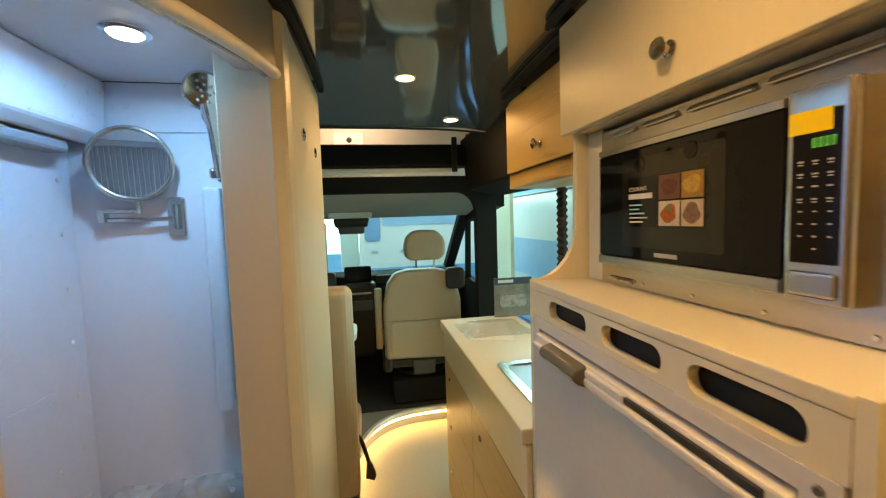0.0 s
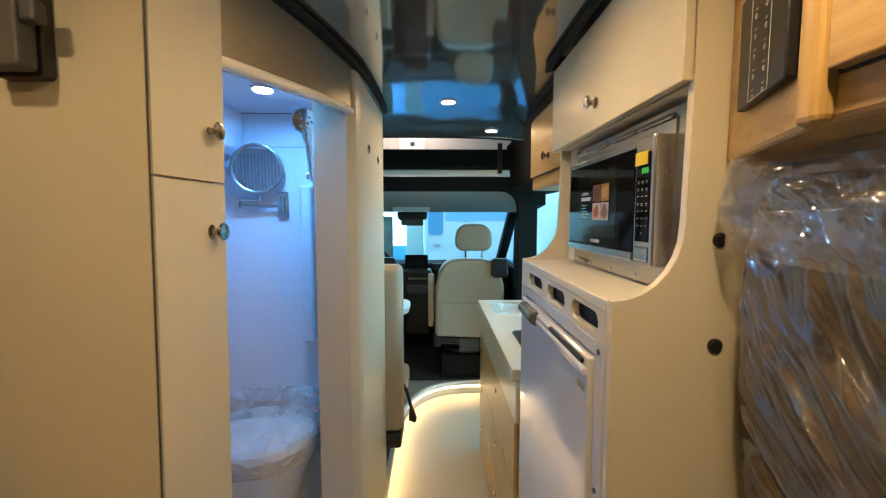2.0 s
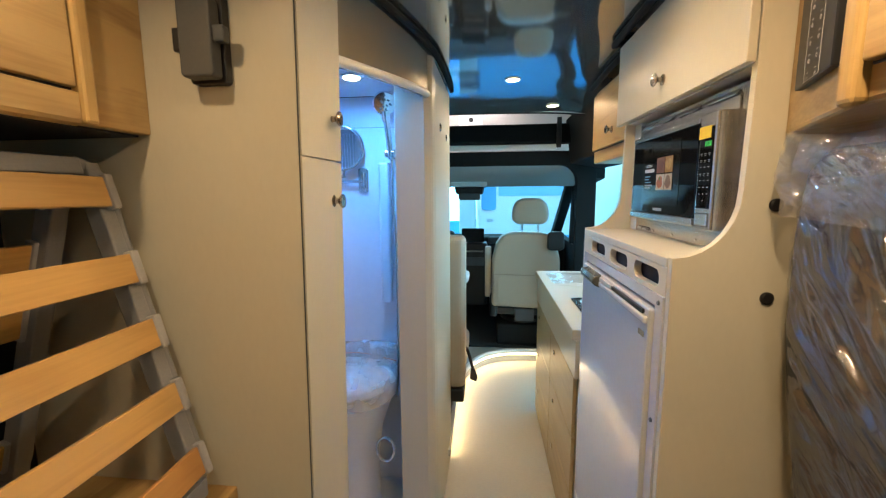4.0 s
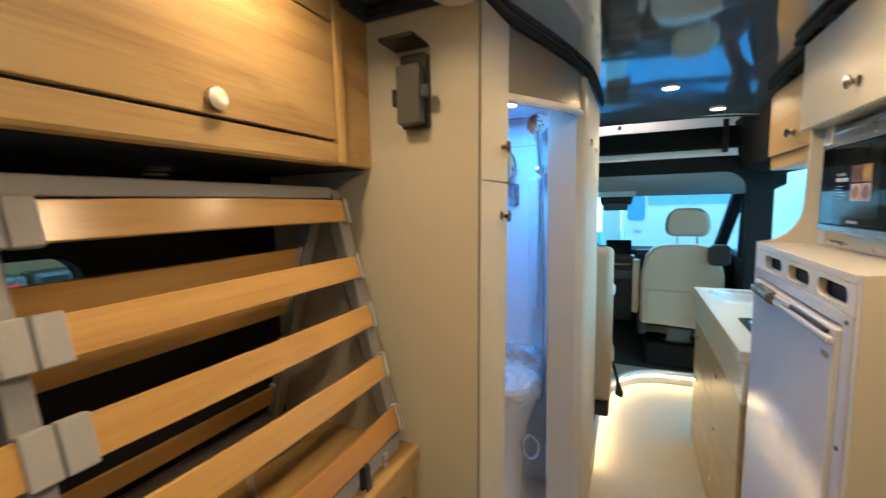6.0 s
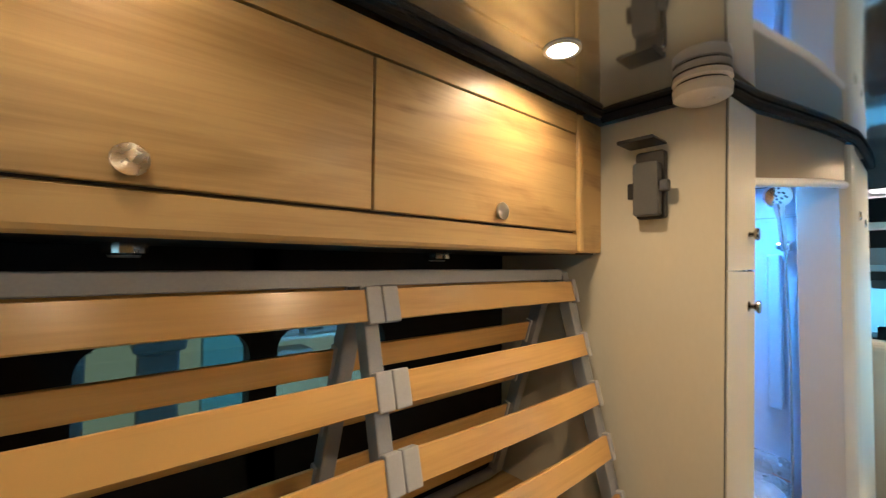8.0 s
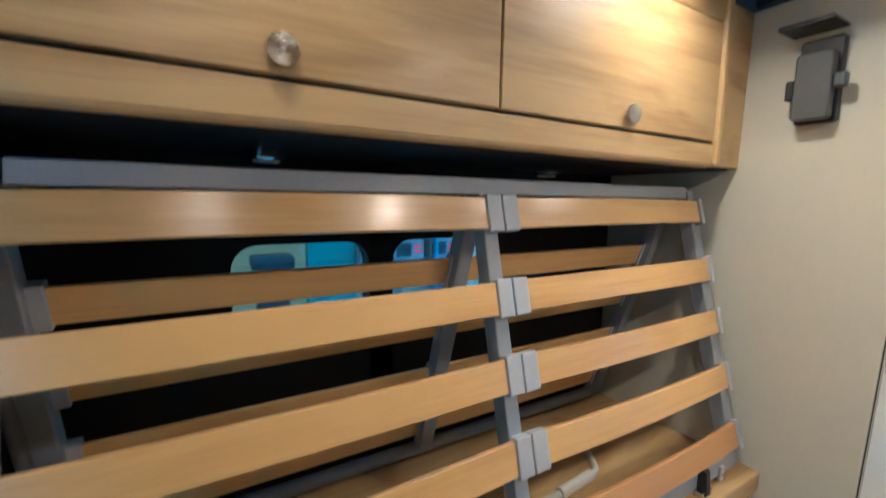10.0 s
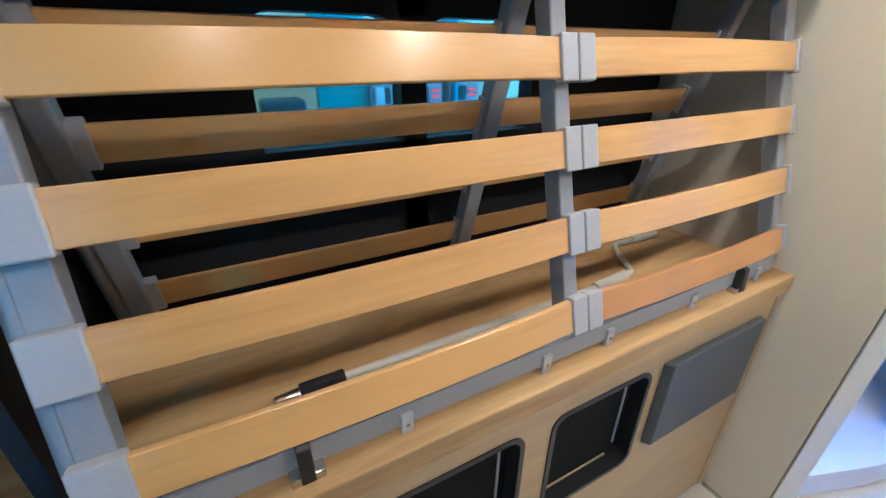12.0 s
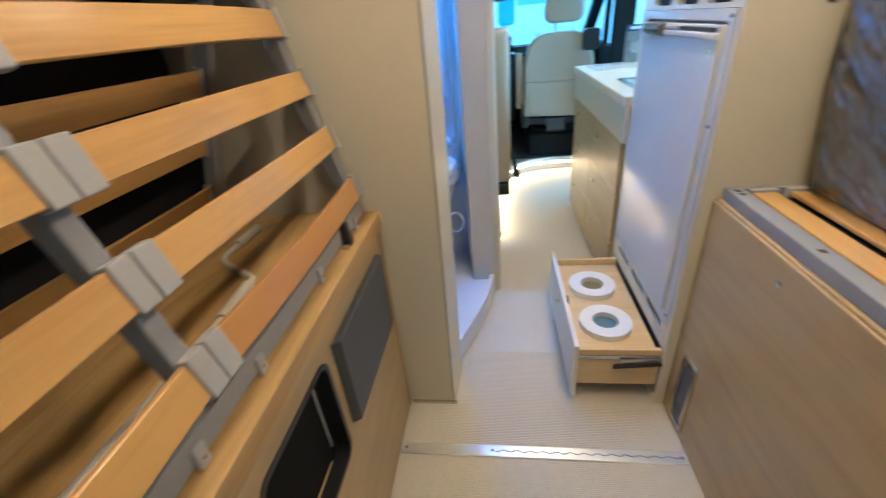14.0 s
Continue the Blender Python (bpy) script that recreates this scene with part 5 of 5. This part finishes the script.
mrim = [Vector((-0.476, 1.070, 1.588)) + TURN @ Vector((0.086 * math.cos(a), -0.004 * math.sin(a), 0.086 * math.sin(a))) for a in np.linspace(0, 6.283, 41)[:-1]]
part("rim", tube(mrim, 0.0065, closed=True), STEEL, mi, "", True)
disc = lathe([(0.083, 0), (0.083, 0.004)], (0, 0, 0), "y", 40)
bmesh.ops.rotate(disc, verts=disc.verts, cent=(0, 0, 0), matrix=TURN @ Matrix.Rotation(0.05, 3, "X"))
bmesh.ops.translate(disc, verts=disc.verts, vec=(-0.476, 1.068, 1.588))
part("mirror_glass", disc, MIRROR, mi, "silvered mirror glass")
sw2 = thing("hand_shower", (-0.27, 1.1, 1.4), "chrome hand shower with a hose on a wall bracket", "shower head")
head = lathe([(0.012, 0.02), (0.040, 0.012), (0.045, 0.0), (0.040, -0.006), (0.001, -0.007)], (0, 0, 0), "y", 28)
bmesh.ops.rotate(head, verts=head.verts, cent=(0, 0, 0), matrix=Matrix.Rotation(0.35, 3, "Z") @ Matrix.Rotation(0.3, 3, "X"))
bmesh.ops.translate(head, verts=head.verts, vec=(-0.275, 1.00, 1.745))
hd = part("head", head, CHROME, sw2, "", True)
for k in range(14):
    a = 2.4 * k
    r = 0.0085 * math.sqrt(k)
    part("nozzle", lathe([(0.0038, 0), (0.003, -0.003)], (-0.275 + r * math.cos(a) - 0.002, 0.9905 - 0.05 * r * math.sin(a) * 5, 1.743 + r * math.sin(a)), "y", 8), DKGREY, hd)
part("handle", tube(smooth_path([(-0.275, 1.012, 1.72), (-0.272, 1.03, 1.66), (-0.268, 1.04, 1.59), (-0.266, 1.045, 1.55)], 5), [0.018] * 4 + [0.012] * 12), CHROME, sw2, "", True)
part("bracket", box(-0.290, -0.245, 1.035, 1.075, 1.545, 1.572, 0.006), CHROME, sw2)
part("bracket_plate", box(-0.285, -0.247, 1.07, 1.129, 1.54, 1.58, 0.006), CHROME, sw2)
part("hose", tube(smooth_path([(-0.262, 1.048, 1.55), (-0.266, 1.075, 1.42), (-0.262, 1.09, 1.2), (-0.262, 1.09, 0.95), (-0.262, 1.085, 0.68), (-0.275, 1.09, 0.50)], 8), 0.0055), CHROME, sw2, "", True)
part("cover_strip", box(-0.330, -0.285, 1.085, 1.129, 0.93, 1.53, 0.010, 3), SHOWER, sw2, "white plastic wall channel")
part("loose_film", wrap(-0.02, 0.05, 1.58, 1.68, 0.0, 0.006, 4.0, 12, 14, 0.01), FILM, None).location = (-0.262, 1.04, 0.0)
bpy.data.objects["loose_film"].name = "plastic_bag"
tagged(bpy.data.objects["plastic_bag"], "scrap of clear plastic film round the shower handle", "plastic film")
# ledge, rivets, joints of the cubicle
part("ledge", prism([(-0.645, 1.80), (-0.545, 1.80), (-0.555, 1.665), (-0.585, 1.640), (-0.645, 1.655)], "y", 0.327, 1.128, 0.008), SHOWER, sh)
part("ledge_lamp", box(-0.640, -0.590, 0.34, 1.05, 1.610, 1.638, 0.008), GREY, sh, "grey rail under the ledge")
part("joint", box(-0.644, -0.21, 1.1265, 1.1298, 1.674, 1.677), GREY_PLASTIC, sh)
for y in (1.085, 0.42):
    for k in range(9):
        part("rivet", lathe([(0.0065, 0), (0.0055, 0.003), (0.001, 0.0045)], (-0.6448, y, 0.485 + 0.1335 * k), "x", 10), WHITEP, sh)
part("hatch", box(-0.6448, -0.6412, 0.52, 1.018, 0.62, 1.058, 0.0012), SHOWER, sh, "white screwed-on service hatch")
for y, z in ((1.0, 1.04), (1.0, 0.87), (1.0, 0.66), (0.54, 1.04), (0.54, 0.66)):
    part("rivet", lathe([(0.0055, 0), (0.0045, 0.003), (0.001, 0.004)], (-0.6411, y, z), "x", 10), WHITEP, sh)
# roller door pushed back along the rear wall of the cubicle
td = thing("roller_door", (-0.45, 0.335, 0.08), "grey ribbed roller door pushed back inside the cubicle", "door")
for k in range(22):
    part("slat", prism([(-0.620 + 0.0165 * k, 0.3262), (-0.605 + 0.0165 * k, 0.3262), (-0.606 + 0.0165 * k, 0.332), (-0.6125 + 0.0165 * k, 0.334), (-0.619 + 0.0165 * k, 0.332)], "z", 0.080, 1.67), GREY, td)
part("lead_edge", splay(prism([(-0.262, 0.3262), (-0.230, 0.3262), (-0.226, 0.336), (-0.231, 0.346), (-0.262, 0.342)], "z", 0.080, 1.69, 0.002)), GREY, td, "grey aluminium lead edge")
part("head_rail", box(-0.640, -0.262, 0.3262, 0.342, 1.671, 1.695, 0.003), GREY, td)
# toilet with its wrapping
to = thing("toilet", (-0.46, 0.93, 0.08), "white plastic toilet with its lid wrapped in film", "toilet")


def oval(cx, cy, rx, ry, n=28):
    return [(cx + rx * math.cos(a), cy + ry * math.sin(a) * (1.0 if math.sin(a) < 0 else 0.8)) for a in np.linspace(0, 6.2832, n + 1)[:-1]]


def loft(levels):
    bm = bmesh.new()
    rows = [[bm.verts.new((x, y, z)) for x, y in oval(cx, cy, rx, ry)] for cx, cy, rx, ry, z in levels]
    for a, b in zip(rows, rows[1:]):
        for k in range(28):
            bm.faces.new((a[k], a[(k + 1) % 28], b[(k + 1) % 28], b[k]))
    bm.faces.new(rows[0][::-1])
    bm.faces.new(rows[-1])
    return bm


BY = 0.955
part("bowl", loft([(-0.43, 0.98, 0.10, 0.12, 0.080), (-0.43, 0.98, 0.095, 0.11, 0.27), (-0.43, 0.97, 0.12, 0.14, 0.44), (-0.43, BY, 0.165, 0.175, 0.565), (-0.43, BY, 0.175, 0.182, 0.602)]), WHITEP, to, "", True)
part("seat", loft([(-0.43, BY, 0.178, 0.184, 0.604), (-0.43, BY, 0.182, 0.188, 0.614), (-0.43, BY, 0.178, 0.184, 0.624)]), WHITEP, to, "", True)
part("lid", loft([(-0.43, BY, 0.176, 0.182, 0.626), (-0.43, BY, 0.182, 0.188, 0.638), (-0.43, BY, 0.17, 0.178, 0.656), (-0.43, BY, 0.10, 0.10, 0.664)]), WHITEP, to, "", True)
part("hinge_block", box(-0.58, -0.28, 1.06, 1.122, 0.60, 0.672, 0.02, 3), WHITEP, to)
heap = box(-0.605, -0.262, 1.03, 1.124, 0.64, 0.755, 0.03, 3)
bmesh.ops.subdivide_edges(heap, edges=heap.edges[:], cuts=5, use_grid_fill=True)
for v in heap.verts:
    v.co += Vector((0.5, 0.4, 1)) * 0.016 * noise.noise(v.co * 11) + Vector((0.4, 0.3, 1)) * 0.004 * noise.noise(v.co * 45)
    v.co.y = min(v.co.y, 1.128)
part("wrapping", heap, FILM_WHITE, to, "heap of crinkled clear wrapping film", True)
film = loft([(-0.43, BY, 0.186, 0.190, 0.592), (-0.43, BY, 0.192, 0.197, 0.64), (-0.43, BY + 0.01, 0.186, 0.194, 0.678), (-0.43, BY + 0.03, 0.12, 0.14, 0.697), (-0.43, BY + 0.03, 0.05, 0.06, 0.700)])
bmesh.ops.subdivide_edges(film, edges=film.edges[:], cuts=2, use_grid_fill=True)
for v in film.verts:
    v.co += Vector((0.3, 0.3, 1)) * 0.007 * noise.noise(v.co * 16) + Vector((0.4, 0.4, 1)) * 0.002 * noise.noise(v.co * 50)
part("wrapping", film, FILM_WHITE, to, "crinkled clear wrapping film", True)
part("tape", tube(smooth_path([(-0.60, 1.055, 0.688), (-0.50, 1.05, 0.712), (-0.40, 1.055, 0.712), (-0.262, 1.045, 0.688)], 5), 0.0022, sides=5), mat("red_thread", (0.6, 0.12, 0.05), None, 0.5), to, "thin red band")
part("flush_pipe", tube([(-0.27 + 0.035 * math.cos(a), 0.86, 0.40 + 0.05 * math.sin(a)) for a in np.linspace(0, 6.283, 25)[:-1]], 0.006, closed=True), CHROME, to, "bent chrome pipe", True)
# jamb edge profile and wall latches
part("jamb_edge", prism([(-0.0985, 0.8515), (-0.0985, 0.846), (-0.078, 0.860), (-0.0715, 0.868), (-0.0655, 0.90), (-0.0695, 0.90), (-0.0768, 0.866)], "z", 0.003, 1.868), CREAM, sh)
for y, z in ((1.06, 1.658), (1.285, 1.648)):
    part("latch", lathe([(0.016, 0), (0.017, 0.004), (0.012, 0.007), (0.001, 0.005)], (-0.0685, y, z), "x", 20), CHROME, sh, "round push latch")

# ---- fridge details
hd2 = part("handle", prism([(0.430, 1.136), (0.412, 1.144), (0.404, 1.156), (0.410, 1.170), (0.432, 1.176)], "y", 0.552, 0.692, 0.005, seg=3), mat("handle_grey", (0.10, 0.10, 0.085), (0.08, 0.08, 0.068), 0.25), fr, "dark grey moulded handle")
# raised black bar, coloured to read as a shaded recess in the door
part("slot", box(0.4285, 0.4338, 0.245, 0.450, 1.1575, 1.166), BLACK, fr)
part("badge", prism(rounded(0.238, 0.272, 1.108, 1.120, 0.005), "x", 0.4325, 0.4342), CHROME, fr, "small chrome badge")
for z in (1.19, 0.95, 0.36):
    part("screw", lathe([(0.005, 0), (0.004, -0.003), (0.001, -0.003)], (0.4438, 0.206, z), "x", 10), DKGREY, fr)
part("lower_trim", box(0.444, 0.461, 0.188, 0.812, 0.3225, 0.335, 0.002), FRIDGE, fr)
fr.location.x += 0.006
for z in (1.377, 1.212):
    part("screw_cap", lathe([(0.0115, 0), (0.0115, -0.003), (0.008, -0.005), (0.001, -0.005)], (0.616, 0.170, z), "y", 18), BLACK, tw, "black screw cap")

# ---- open drawer under the fridge
dr = thing("drawer", (0.32, 0.45, 0.03), "open plywood drawer with two white bottle rings", "drawer")
part("front", box(0.168, 0.184, 0.165, 0.795, 0.025, 0.262, 0.002), WHITE, dr, "white laminate drawer front")
part("side", box(0.1845, 0.4510, 0.182, 0.196, 0.075, 0.232, 0.001), PLY, dr)
part("side", box(0.1845, 0.4510, 0.766, 0.780, 0.075, 0.232, 0.001), PLY, dr)
part("deck", box(0.1845, 0.4510, 0.1965, 0.7655, 0.190, 0.202), PLY, dr)
part("knob", lathe([(0.006, 0), (0.006, -0.010), (0.010, -0.014), (0.001, -0.016)], (0.168, 0.50, 0.200), "x", 16), CHROME, dr)
part("runner", box(0.19, 0.45, 0.1775, 0.1818, 0.195, 0.210, 0.001), STEEL, dr, "steel drawer runner")
part("runner", box(0.32, 0.47, 0.172, 0.1772, 0.182, 0.200, 0.001), STEEL, dr, "steel drawer runner")
part("strut", prism([(0.30, 0.158), (0.30, 0.175), (0.44, 0.192), (0.455, 0.185), (0.455, 0.172)], "y", 0.168, 0.176, 0.001), BLACK, dr, "black gas strut arm")
part("floor_plate", box(0.185, 0.455, 0.197, 0.765, 0.078, 0.086), PLY, dr)
for y in (0.345, 0.585):
    rg = part("bottle_ring", ring_plate([(0.310 + 0.092 * math.cos(a), y + 0.092 * math.sin(a)) for a in np.linspace(0, 6.283, 37)[:-1]], [(0.310 + 0.045 * math.cos(a), y + 0.045 * math.sin(a)) for a in np.linspace(0, 6.283, 37)[:-1]], "z", 0.2022, 0.226), WHITEP, dr, "white plastic ring", False)
    # thin dark tinted disc, painted so the ring hole looks deep and shaded
    part("dark_well", lathe([(0.0445, 0), (0.0445, 0.003)], (0.310, y, 0.2022), "z", 28), mat("ring_hole_blue" if y < 0.4 else "ring_hole_olive", (0.10, 0.19, 0.22) if y < 0.4 else (0.22, 0.19, 0.08), None, 0.4), rg)
part("catch", box(0.1845, 0.200, 0.47, 0.50, 0.2022, 0.228, 0.002), BLACK, dr)

# ---- floor details: joint strip and ribs
fs = structure("trim_floor_strip", box(-0.411, 0.483, -0.066, -0.026, 0.0005, 0.007, 0.002), mat("floor_strip_metal", (0.75, 0.74, 0.72), (0.64, 0.63, 0.61), 0.3, 0.7, 80, (0.1, 1, 1)), "metal joint strip across the floor", "trim")
wave = [Vector((x, -0.046 + 0.003 * math.sin(x * 150), 0.0075)) for x in np.linspace(-0.10, 0.47, 160)]
part("groove", tube(wave, 0.0012, sides=5), DKGREY, fs)
for x in (-0.395, -0.11, 0.468):
    part("screw", lathe([(0.006, 0), (0.005, 0.002), (0.001, 0.002)], (x, -0.046, 0.007), "z", 10), CHROME, fs)
bm = bmesh.new()
for k in range(240):
    y = -0.075 - 0.0062 * k if k < 170 else -0.018 + 0.0062 * (k - 170)
    xs = (-0.411, 0.483) if y < 0.14 else (-0.22, 0.16)
    a = [bm.verts.new(p) for p in ((xs[0], y, 0.0003), (xs[1], y, 0.0003), (xs[1], y + 0.002, 0.0016), (xs[0], y + 0.002, 0.0016), (xs[1], y + 0.004, 0.0003), (xs[0], y + 0.004, 0.0003))]
    bm.faces.new((a[0], a[1], a[2], a[3]))
    bm.faces.new((a[3], a[2], a[4], a[5]))
tagged(part("floor_ribs", bm, FLOOR), "fine cross ribs moulded in the vinyl floor", "floor", "", "stuff")
structure("trim_wardrobe_foot", box(-0.405, -0.24, 0.139, 0.1478, 0.001, 0.012), STEEL, "thin metal foot trim of the wardrobe", "trim")
mk = tagged(part("floor_tape", box(0.165, 0.172, 0.62, 0.78, 0.0005, 0.002), WHITEP), "short strip of white tape on the floor", "tape")
part("tape_end", box(0.172, 0.24, 0.62, 0.628, 0.0005, 0.002), WHITEP, mk)

# ---- microwave details
for k, (y0, y1) in enumerate(((0.640, 0.722), (0.535, 0.620), (0.400, 0.510), (0.260, 0.380))):
    part("louvre", prism([(0.5915, 1.584), (0.5840, 1.580), (0.5830, 1.583), (0.5915, 1.592)], "y", y0, y1, 0.001), CHROME if k == 0 else STEEL, mw, "pressed metal louvre")
    part("louvre_slot", box(0.5905, 0.5922, y0 + 0.004, y1 - 0.004, 1.5735, 1.5775), BLACK, mw, "dark air slot")
for y0, y1 in ((0.690, 0.722), (0.652, 0.684)):
    part("louvre", prism([(0.5915, 1.288), (0.5840, 1.290), (0.5830, 1.294), (0.5915, 1.299)], "y", y0, y1, 0.001), CHROME, mw, "pressed metal louvre")
for k in range(4):
    part("screw", lathe([(0.004, 0), (0.003, -0.002)], (0.5919, 0.262 + 0.12 * k, 1.292), "x", 10), CHROME, mw)
for y in (0.590, 0.475):
    part("round_mark", lathe([(0.013, 0), (0.012, -0.0004)], (0.5616, y, 1.512 + 0.006 * (y < 0.5)), "x", 20), PIANO, mw, "dark round suction mark")
st = part("sticker", box(0.5608, 0.5614, 0.447, 0.622, 1.403, 1.489), PIANO, mw, "dark product sticker with food pictures")
FOODS = [((0.494, 0.540), (1.448, 1.487), (0.16, 0.06, 0.035), (0.13, 0.03, 0.012)), ((0.449, 0.491), (1.448, 1.487), (0.34, 0.17, 0.03), (0.58, 0.36, 0.08)), ((0.494, 0.540), (1.405, 1.445), (0.55, 0.48, 0.38), (0.46, 0.09, 0.012)), ((0.449, 0.491), (1.405, 1.445), (0.52, 0.40, 0.28), (0.22, 0.11, 0.06))]
for n, ((ya, yb), (za, zb), plate, food) in enumerate(FOODS):
    pc = part("picture", box(0.5602, 0.5607, ya, yb, za, zb), mat("food_plate_%d" % n, plate, tuple(0.7 * v for v in plate), 0.4, scale=160, coarse=90, bump=0.0), st, "small food picture")
    cy, cz = (ya + yb) / 2, (za + zb) / 2
    outline = [(cy + (0.0165 + 0.0025 * math.sin(3 * a + n)) * math.cos(a), cz + (0.0145 + 0.002 * math.cos(2 * a + n)) * math.sin(a)) for a in np.linspace(0, 6.283, 21)[:-1]]
    part("dish", prism(outline, "x", 0.5597, 0.5601), mat("food_dish_%d" % n, food, tuple(0.45 * v for v in food), 0.4, scale=260, coarse=120, bump=0.0), pc)
    if n == 2:
        part("garnish", prism([(cy - 0.004, cz + 0.004), (cy + 0.005, cz + 0.006), (cy + 0.003, cz + 0.013), (cy - 0.005, cz + 0.012)], "x", 0.5593, 0.5596), mat("food_green", (0.10, 0.22, 0.04), (0.06, 0.14, 0.03), 0.5, bump=0.0), pc, "green garnish")


def words(text, x, y, z, size, material, parent, turn=-90, name="lettering"):
    """Raised letters on a face that looks along -x."""
    cu = bpy.data.curves.new(name, "FONT")
    cu.body, cu.size, cu.extrude = text, size, 0.0002
    tmp = new("tmp_text", cu)
    dg = bpy.context.evaluated_depsgraph_get()
    me = bpy.data.meshes.new_from_object(tmp.evaluated_get(dg))
    bpy.data.objects.remove(tmp)
    me.transform(Matrix.Translation((x, y, z)) @ Euler((radians(90), 0, radians(turn))).to_matrix().to_4x4())
    me.materials.clear()
    me.materials.append(material)
    ob = new(name, me)
    ob.parent = parent
    if parent.type == "EMPTY":
        ob.matrix_parent_inverse = Matrix.Translation(-parent.location)
    return ob


words("COOKING", 0.5606, 0.618, 1.466, 0.010, PALEPRINT, st)
part("brand_bar", box(0.5601, 0.5607, 0.556, 0.618, 1.452, 1.461), PALEPRINT, st)
for k in range(5):
    part("text_bar", box(0.5601, 0.5607, (0.582, 0.590, 0.576, 0.568, 0.580)[k], 0.616, 1.440 - 0.0075 * k, 1.4425 - 0.0075 * k), BLUEPALE if k < 3 else PALEPRINT, st)
part("brand_plate", box(0.5609, 0.5616, 0.500, 0.552, 1.352, 1.359), KEYPRINT, mw, "pale maker's mark")
part("warning_label", box(0.5593, 0.5602, 0.2860, 0.3300, 1.507, 1.531), mat("yellow_label", (0.85, 0.60, 0.03), (0.78, 0.54, 0.02), 0.5), mw, "yellow warning label")
for k in range(4):
    y = 0.305 - 0.0062 * k
    ya, yb, za, zb = y - 0.0034, y, 1.491, 1.501
    part("digit", ring_plate([(ya, za), (yb, za), (yb, zb), (ya, zb)], [(ya + 0.0007, za + 0.0008), (yb - 0.0007, za + 0.0008), (yb - 0.0007, zb - 0.0008), (ya + 0.0007, zb - 0.0008)], "x", 0.5596, 0.5602), GREEN_ON, mw)
for row in range(8):
    for c in range(3):
        if row == 7 and c != 1:
            continue
        wide = 0.0055 if row < 4 else 0.0038
        part("key_mark", box(0.5596, 0.5602, 0.2840 + 0.0150 * c, 0.2840 + wide + 0.0150 * c, 1.476 - 0.0135 * row, 1.4778 - 0.0135 * row), KEYPRINT, mw)
        if row in (0, 1, 3):
            part("key_mark", box(0.5596, 0.5602, 0.2845 + 0.0150 * c, 0.2835 + wide + 0.0150 * c, 1.473 - 0.0135 * row, 1.4742 - 0.0135 * row), KEYPRINT, mw)
part("release_button", box(0.5585, 0.5640, 0.2780, 0.3280, 1.329, 1.357, 0.004), STEEL, mw)

# ---- worktop things
lf = tagged(part("leaflet", prism([(0.50, 1.55), (0.66, 1.50), (0.72, 1.80), (0.55, 1.83)], "z", 0.9195, 0.9205), mat("leaflet_paper", (0.72, 0.62, 0.50), (0.80, 0.78, 0.72), 0.4, scale=40, coarse=25, bump=0.0)), "printed leaflet in clear sleeve on the worktop", "leaflet")
sl = tagged(part("clear_sleeve", wrap(0.48, 0.80, 0.0, 0.30, 0.0, 0.004, 5.0, 20, 20, 0.006), FILM), "loose clear plastic sleeve on the worktop", "plastic film")
sl.matrix_world = Matrix.Translation((0.47, 1.06, 0.930)) @ Matrix(((0, 0, 1, 0), (0, 1, 0, 0), (-1, 0, 0, 0), (0, 0, 0, 1)))
bc = thing("brochure", (0.79, 1.72, 0.92), "upright dark printed brochure standing behind the worktop", "brochure")
part("card", box(0.70, 0.90, 1.900, 1.904, 0.9195, 1.12), mat("brochure_print", (0.08, 0.075, 0.08), (0.22, 0.20, 0.18), 0.35, scale=14, coarse=20, bump=0.0), bc)
part("heading_band", box(0.70, 0.90, 1.897, 1.8995, 1.085, 1.12), mat("navy_print", (0.02, 0.03, 0.07), None, 0.35), bc)
part("heading_mark", box(0.72, 0.80, 1.895, 1.8968, 1.095, 1.110), PALEPRINT, bc)
part("vehicle_picture", prism(rounded(0.73, 0.87, 0.97, 1.03, 0.02), "y", 1.8978, 1.8995), mat("vehicle_print", (0.35, 0.33, 0.31), (0.16, 0.15, 0.15), 0.35, scale=30, coarse=30, bump=0.0), bc)

# pleated black shade at the side door opening
ps2 = tagged(part("window_shade", prism([(0.785 + (0.008 if k % 2 else 0.0), 1.05 + 0.012 * k) for k in range(41)] + [(0.80 + (0.008 if k % 2 else 0.0), 1.05 + 0.012 * k) for k in range(40, -1, -1)], "y", 1.325, 1.375), TRIMB), "folded black pleated shade beside the worktop window", "window shade")
